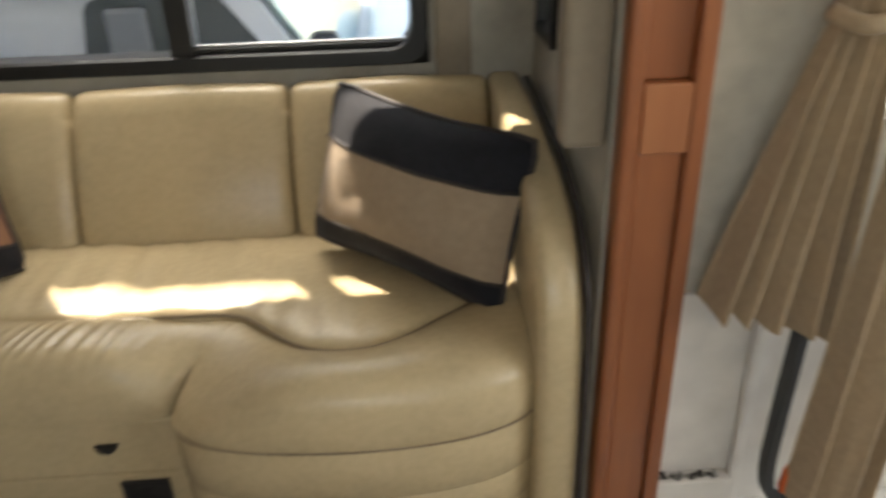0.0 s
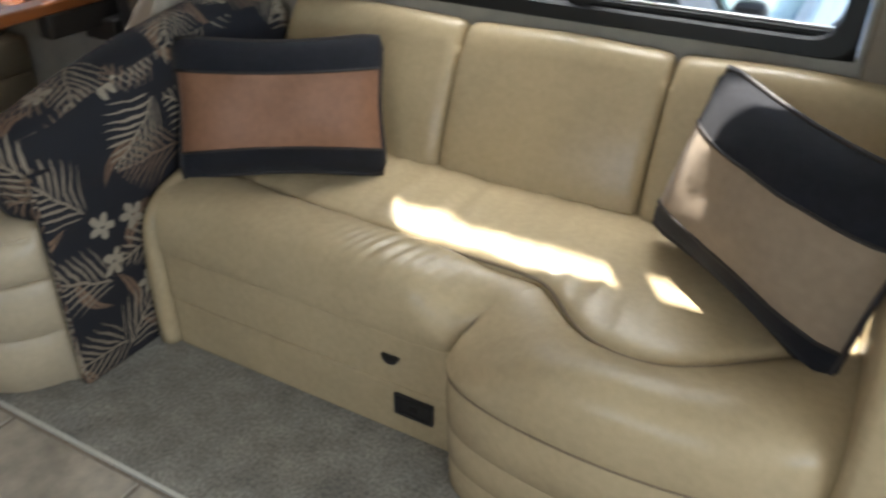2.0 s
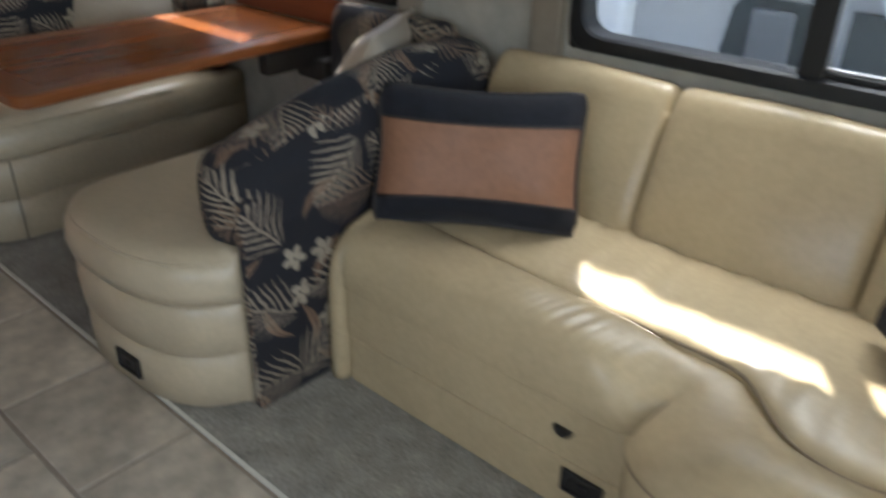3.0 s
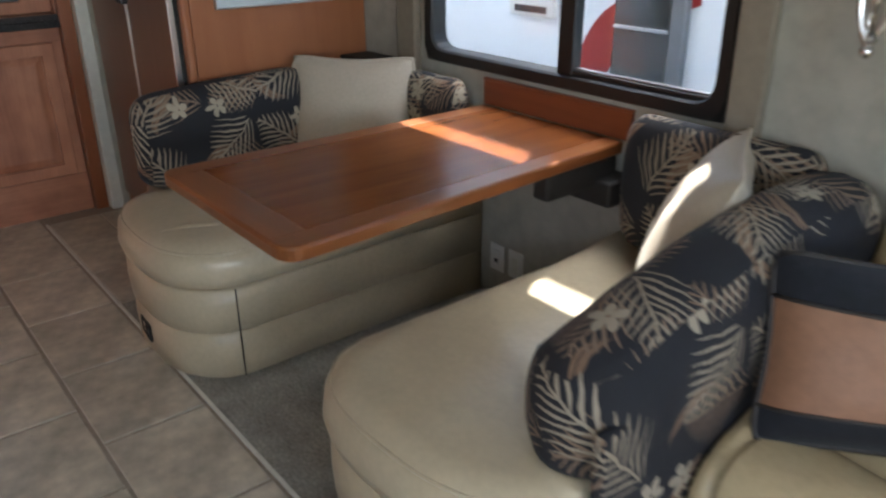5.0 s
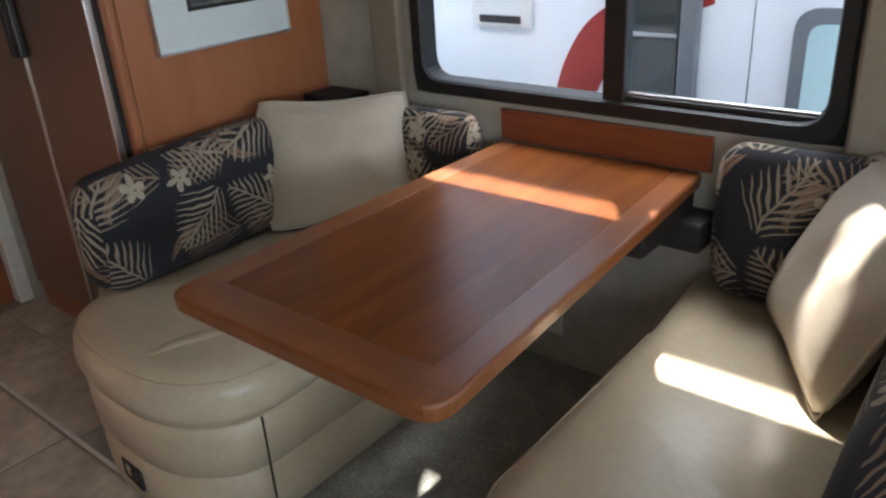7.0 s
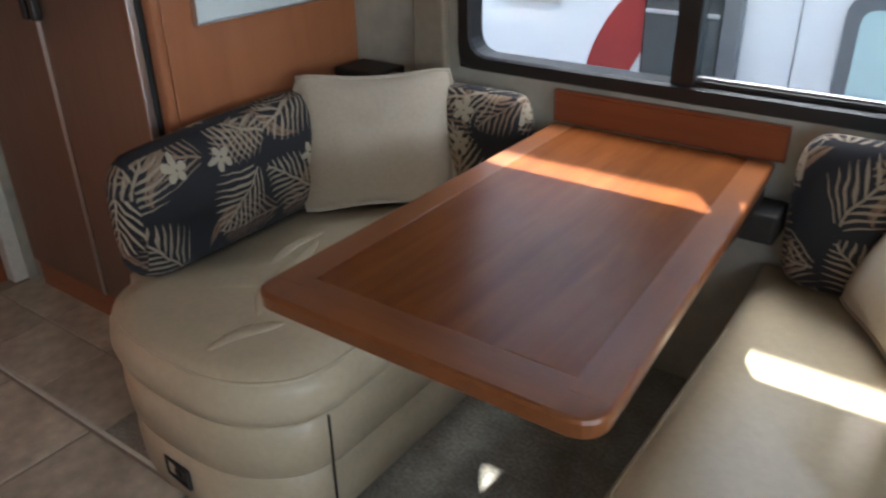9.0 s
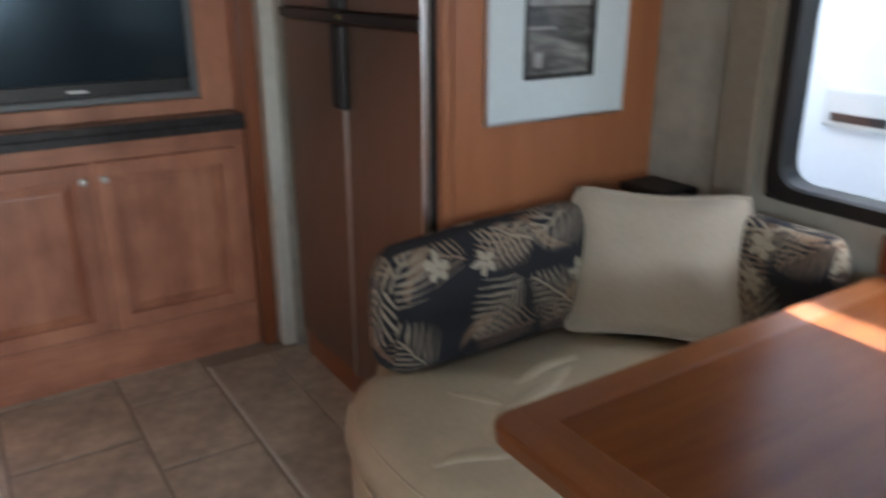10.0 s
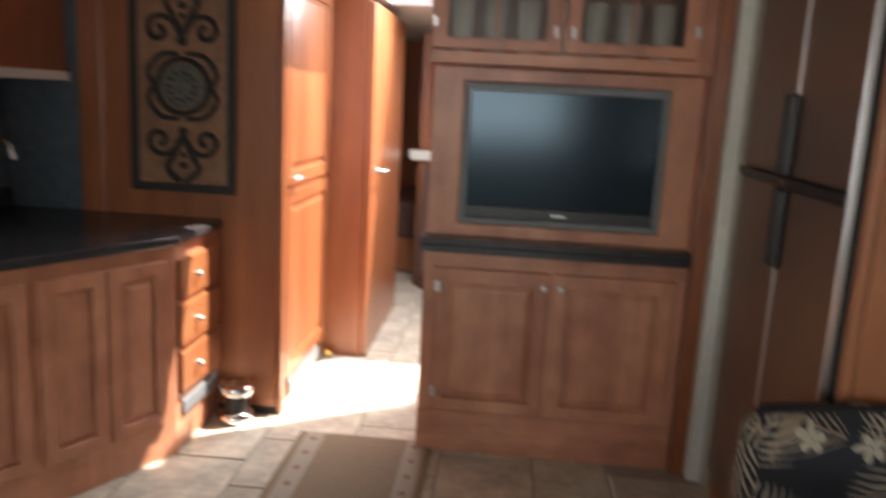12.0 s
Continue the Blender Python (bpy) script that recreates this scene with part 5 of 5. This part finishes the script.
def drape(top, tie, low, w_top, w_tie, w_low, folds=9, n=90):
    rows = []
    for k in range(19):
        s = k / 18
        if s < 0.3:
            u = s / 0.3
            c, w = Vector(top).lerp(Vector(tie), u), w_top + (w_tie - w_top) * u
        else:
            u = (s - 0.3) / 0.7
            c, w = Vector(tie).lerp(Vector(low), u), w_tie + (w_low - w_tie) * u ** 0.7
        row = []
        for j in range(n + 1):
            a = j / n
            wave = math.sin(a * folds * 2 * math.pi + 2.2 * math.sin(a * 5 + s * 0.8))
            d = (0.010 + 0.040 * min(1, w / 0.3)) * (wave * 0.75 + 0.45 * wave * abs(wave) + 0.16 * math.sin(a * folds * 5.1 + 2 * s)) * (0.5 + 0.5 * s) * (0.75 + 0.5 * noise.noise((a * 6, s * 1.5, 5.0)))
            row.append((c.x + (a - 0.5) * w, c.y + d - 0.02 * math.sin(a * math.pi), c.z - 0.07 * a * s * (1 if low[2] > 0.4 else 0) + 0.006 * math.sin(a * folds * 6.28 + 0.8) * s + 0.010 * noise.noise((a * 9, s, 2.0)) * s))
        rows.append(row)
    return loft(rows, False, False, False)


part("gathered_cloth", drape((1.50, 1.90, 1.95), (1.375, 1.86, 1.115), (1.305, 1.86, 0.575), 0.40, 0.10, 0.25, 5.6), CURTAIN, cur, smooth=True)
part("hanging_cloth", drape((1.66, 1.83, 1.95), (1.52, 1.80, 1.10), (1.455, 1.78, 0.14), 0.4, 0.16, 0.15, 3), CURTAIN, cur, smooth=True)
part("tieback", tube(smooth_line([(1.315, 1.87, 1.11), (1.345, 1.815, 1.10), (1.40, 1.81, 1.115), (1.45, 1.86, 1.14)], 5), 0.016, 8), CURTAIN, cur, "twisted cord tieback", smooth=True)
ob = thing("seat_belt", "dark seat belt strap hanging beside the curtain", "seat belt", (1.34, 1.8, 0.1))
strip = smooth_line([(1.385, 1.87, 0.62), (1.372, 1.86, 0.45), (1.36, 1.85, 0.28), (1.355, 1.84, 0.17), (1.375, 1.83, 0.11), (1.45, 1.82, 0.10)], 6)
bm = loft([[(p.x - 0.006, p.y - 0.02, p.z - 0.004), (p.x + 0.010, p.y - 0.02, p.z + 0.008), (p.x + 0.010, p.y + 0.02, p.z + 0.008), (p.x - 0.006, p.y + 0.02, p.z - 0.004)] for p in strip])
part("strap", bm, BELT, ob)
part("release_tab", stack(rounded([(1.375, 1.805), (1.425, 1.805), (1.418, 1.835), (1.382, 1.835)], 0.008), [(0.14, 0.004), (0.145, 0.0), (0.19, 0.004), (0.215, 0.014)]), ORANGE, ob, "orange release tab")
solid("wall_moulding", box(1.318, 1.345, 1.915, 1.936, 0.0, 0.56, 0.008), LAMINATE, "pale vertical moulding on the side wall", "trim")
ob = thing("step_nosing", "worn pale step edge with dark scuff marks", "step trim", (1.2, 1.92, 0.1))
part("board", box(1.153, 1.317, 1.90, 1.937, 0.0, 0.098, 0.004), LAMINATE, ob)
rs = random.Random(5)
for k in range(16):
    x = 1.158 + k * 0.0085
    part("scuff", box(x, x + 0.004 + rs.random() * 0.004, 1.906 + rs.random() * 0.01, 1.925 + rs.random() * 0.015, 0.0982, 0.0988), BLACKM, ob)

# ---- runner rug ----
rug = thing("runner_rug", "brown runner rug with patterned cream borders", "rug", (-2.3, 0.5, 0))
RX0, RX1 = -4.20, -0.6
part("field", box(RX0, RX1, 0.345, 0.712, 0.001, 0.010, 0.002), RUG, rug)
for a, b in ((0.262, 0.344), (0.713, 0.795)):
    band = part("border", box(RX0, RX1, a, b, 0.001, 0.0105, 0.002), RUGBAND, rug, "cream woven border with red medallions")
    for k in range(26):
        x = RX0 + 0.07 + k * 0.137
        c = (a + b) / 2
        bm = loft([[(x - 0.024, c, z), (x, c - 0.018, z), (x + 0.024, c, z), (x, c + 0.018, z)] for z in (0.0106, 0.0114)])
        part("medallion", bm, RUGMARK, band)
for a, b in ((0.228, 0.261), (0.796, 0.829)):
    part("outer_stripe", box(RX0, RX1, a, b, 0.001, 0.010, 0.002), RUG, rug)

# ---- outside ----
GZ = -1.0
solid("ground", box(-60, 60, -60, 60, GZ - 0.05, GZ), GRAVEL, "pale gravel lot between parked motorhomes", "ground", kind="structure")
NY = 3.5
rv = thing("parked_motorhome", "white motorhome with a red swoosh parked close alongside", "motorhome", (-4.0, NY + 1.2, GZ))
part("body", box(-9.5, -0.86, NY, NY + 2.4, GZ + 0.40, 2.98, 0.03, 3), RVWHITE, rv)
part("cab_over", box(-0.859, 0.60, NY, NY + 2.4, 0.985, 3.03, 0.03, 3), RVWHITE, rv)


def swoosh(name, pts, wid, y, ma):
    line = smooth_line(pts, 8)
    n = len(line)
    rows = []
    for i, p in enumerate(line):
        t = (line[min(i + 1, n - 1)] - line[max(i - 1, 0)]).normalized()
        w = wid * (0.35 + 0.65 * math.sin(math.pi * (0.12 + 0.8 * i / n)))
        rows.append([(p.x - t.y * w, y, p.y + t.x * w), (p.x - t.y * w, y - 0.004, p.y + t.x * w), (p.x + t.y * w, y - 0.004, p.y - t.x * w), (p.x + t.y * w, y, p.y - t.x * w)])
    return part(name, loft(rows), ma, rv)


swoosh("red_stripe", [(-2.46, 0.25), (-2.44, 0.50), (-2.405, 0.71), (-2.325, 0.87), (-2.235, 0.955), (-2.10, 1.03), (-1.9, 1.09)], 0.088, NY, RVRED)
win = part("window", box(-2.27, -1.99, NY - 0.03, NY - 0.001, 0.62, 1.5, 0.02, 3), RVGLASS, rv, "dark tinted window")
for z in (0.93, 1.2):
    part("rail", box(-2.26, -2.0, NY - 0.04, NY - 0.031, z, z + 0.014, 0.003), ALU, win)
part("side_rail", box(-1.989, -1.925, NY - 0.04, NY - 0.002, 0.62, 1.5, 0.006), TVGREY, win)
part("panel_seam", box(-1.755, -1.752, NY - 0.003, NY - 0.0005, GZ + 0.5, 2.3), TVGREY, rv)
vent = part("vent", box(-2.88, -2.60, NY - 0.03, NY - 0.001, 0.925, 1.06, 0.012), WHITE, rv, "white appliance vent")
part("slot", box(-2.84, -2.64, NY - 0.034, NY - 0.0305, 0.945, 0.975, 0.002), BLACKM, vent)
win = part("window", loft([[(p.x, y, p.y) for p in rounded([(-1.62, 0.42), (-1.12, 0.42), (-1.12, 1.045), (-1.62, 1.045)], 0.075)] for y in (NY - 0.028, NY - 0.001)]), TVGREY, rv, "side window in a dark rounded frame")
part("pane", loft([[(p.x, y, p.y) for p in rounded([(-1.575, 0.465), (-1.165, 0.465), (-1.165, 1.0), (-1.575, 1.0)], 0.05)] for y in (NY - 0.032, NY - 0.0285)]), TEAL, win, "grey-green shaded pane")
for x in (-8.0, -6.9):
    part("wheel", loft([[(x + math.cos(q) * r, y, GZ + 0.42 + math.sin(q) * r) for q in (2 * math.pi * j / 28 for j in range(28))] for y, r in ((NY + 0.25, 0.42), (NY + 0.02, 0.42), (NY, 0.38), (NY + 0.03, 0.24))]), RUBBER, rv)


def side_body(pts, y0, y1, name, ma, label="", parent=None):
    return part(name, loft([[(x, y, z) for x, z in pts] for y in (y0, y1)]), ma, parent or rv, label)


cab = side_body([(-0.858, -0.6), (1.9, -0.6), (1.95, 0.25), (0.75, 0.42), (0.40, 0.50), (0.27, 0.69), (0.07, 0.983), (-0.858, 0.983)], NY + 0.10, NY + 2.2, "cab", RVGREY, "grey recessed cab side")
side_body([(-0.51, 0.45), (-0.50, 0.70), (-0.475, 0.86), (-0.455, 0.89), (-0.42, 0.90), (-0.13, 0.90), (-0.13, 0.45)], NY + 0.084, NY + 0.099, "side_window", RVGLASS, "dark side window", cab)
side_body([(-0.092, 0.50), (-0.085, 0.895), (0.0, 0.895), (0.16, 0.70), (0.28, 0.52)], NY + 0.084, NY + 0.099, "front_window", RVGLASS, "dark front window", cab)
side_body([(0.16, 0.70), (0.01, 0.90), (-0.02, 0.95), (0.10, 0.95), (0.27, 0.69), (0.40, 0.50), (0.30, 0.50)], NY + 0.07, NY + 0.099, "pillar", SILVER, "silver windscreen pillar", cab)
part("windscreen", loft([[(0.44, y, 0.51), (0.10, y, 0.983), (0.085, y, 0.983), (0.42, y, 0.505)] for y in (NY + 0.14, NY + 2.1)]), TEAL, cab, "pale green windscreen")
part("seat", box(-0.40, -0.25, NY + 0.05, NY + 0.083, 0.5, 0.87, 0.016, 2), TVGREY, cab, "grey seat back behind the glass")
part("bonnet", box(0.50, 1.9, NY + 0.12, NY + 2.15, 0.1, 0.62, 0.08, 3), RVWHITE, cab, "white bonnet")
part("mirror", box(0.32, 0.43, NY + 0.0, NY + 0.09, 0.66, 0.765, 0.03, 3), BLACK, cab, "black door mirror")
part("wheel", loft([[(1.2 + math.cos(q) * r, y, GZ + 0.40 + math.sin(q) * r) for q in (2 * math.pi * j / 28 for j in range(28))] for y, r in ((NY + 0.4, 0.40), (NY + 0.09, 0.40), (NY + 0.07, 0.36), (NY + 0.10, 0.22))]), RUBBER, rv)

# ---- floor tiles ----
PITCH_X, PITCH_Y, GAP = 0.432, 0.395, 0.012


def tile_mesh(lx, ly):
    r = lambda i, z: [(i, i, z), (lx - i, i, z), (lx - i, ly - i, z), (i, ly - i, z)]
    bm = loft([r(0.0, -0.005), r(0.0, -0.0015), r(0.003, 0.0)])
    return mesh_of("tile", bm, TILE, False)


full = tile_mesh(PITCH_X - GAP, PITCH_Y - GAP)
edge_tile = tile_mesh(PITCH_X - GAP, 1.572 - 1.262 - GAP)
row = 0
y = 1.262
while y > -0.9:
    x = -2.17 + GAP / 2 + (PITCH_X / 2 if row % 2 else 0)
    x -= PITCH_X * 13
    while x < 1.1:
        if x > -7.8:
            t = new("tile", edge_tile if row == 0 else full)
            t.location = (x, y + GAP / 2, 0)
            t.parent = floor
        x += PITCH_X
    row += 1
    y -= PITCH_Y
fridge_floor = bpy.data.objects["floor_fridge"]
for depth, y in ((0.228, 1.592), (0.180, 1.826)):
    strip_tile = tile_mesh(0.340, depth)
    for k in range(3):
        t = new("tile", strip_tile)
        t.location = (-4.036 + k * 0.346, y, 0.0015)
        t.parent = fridge_floor
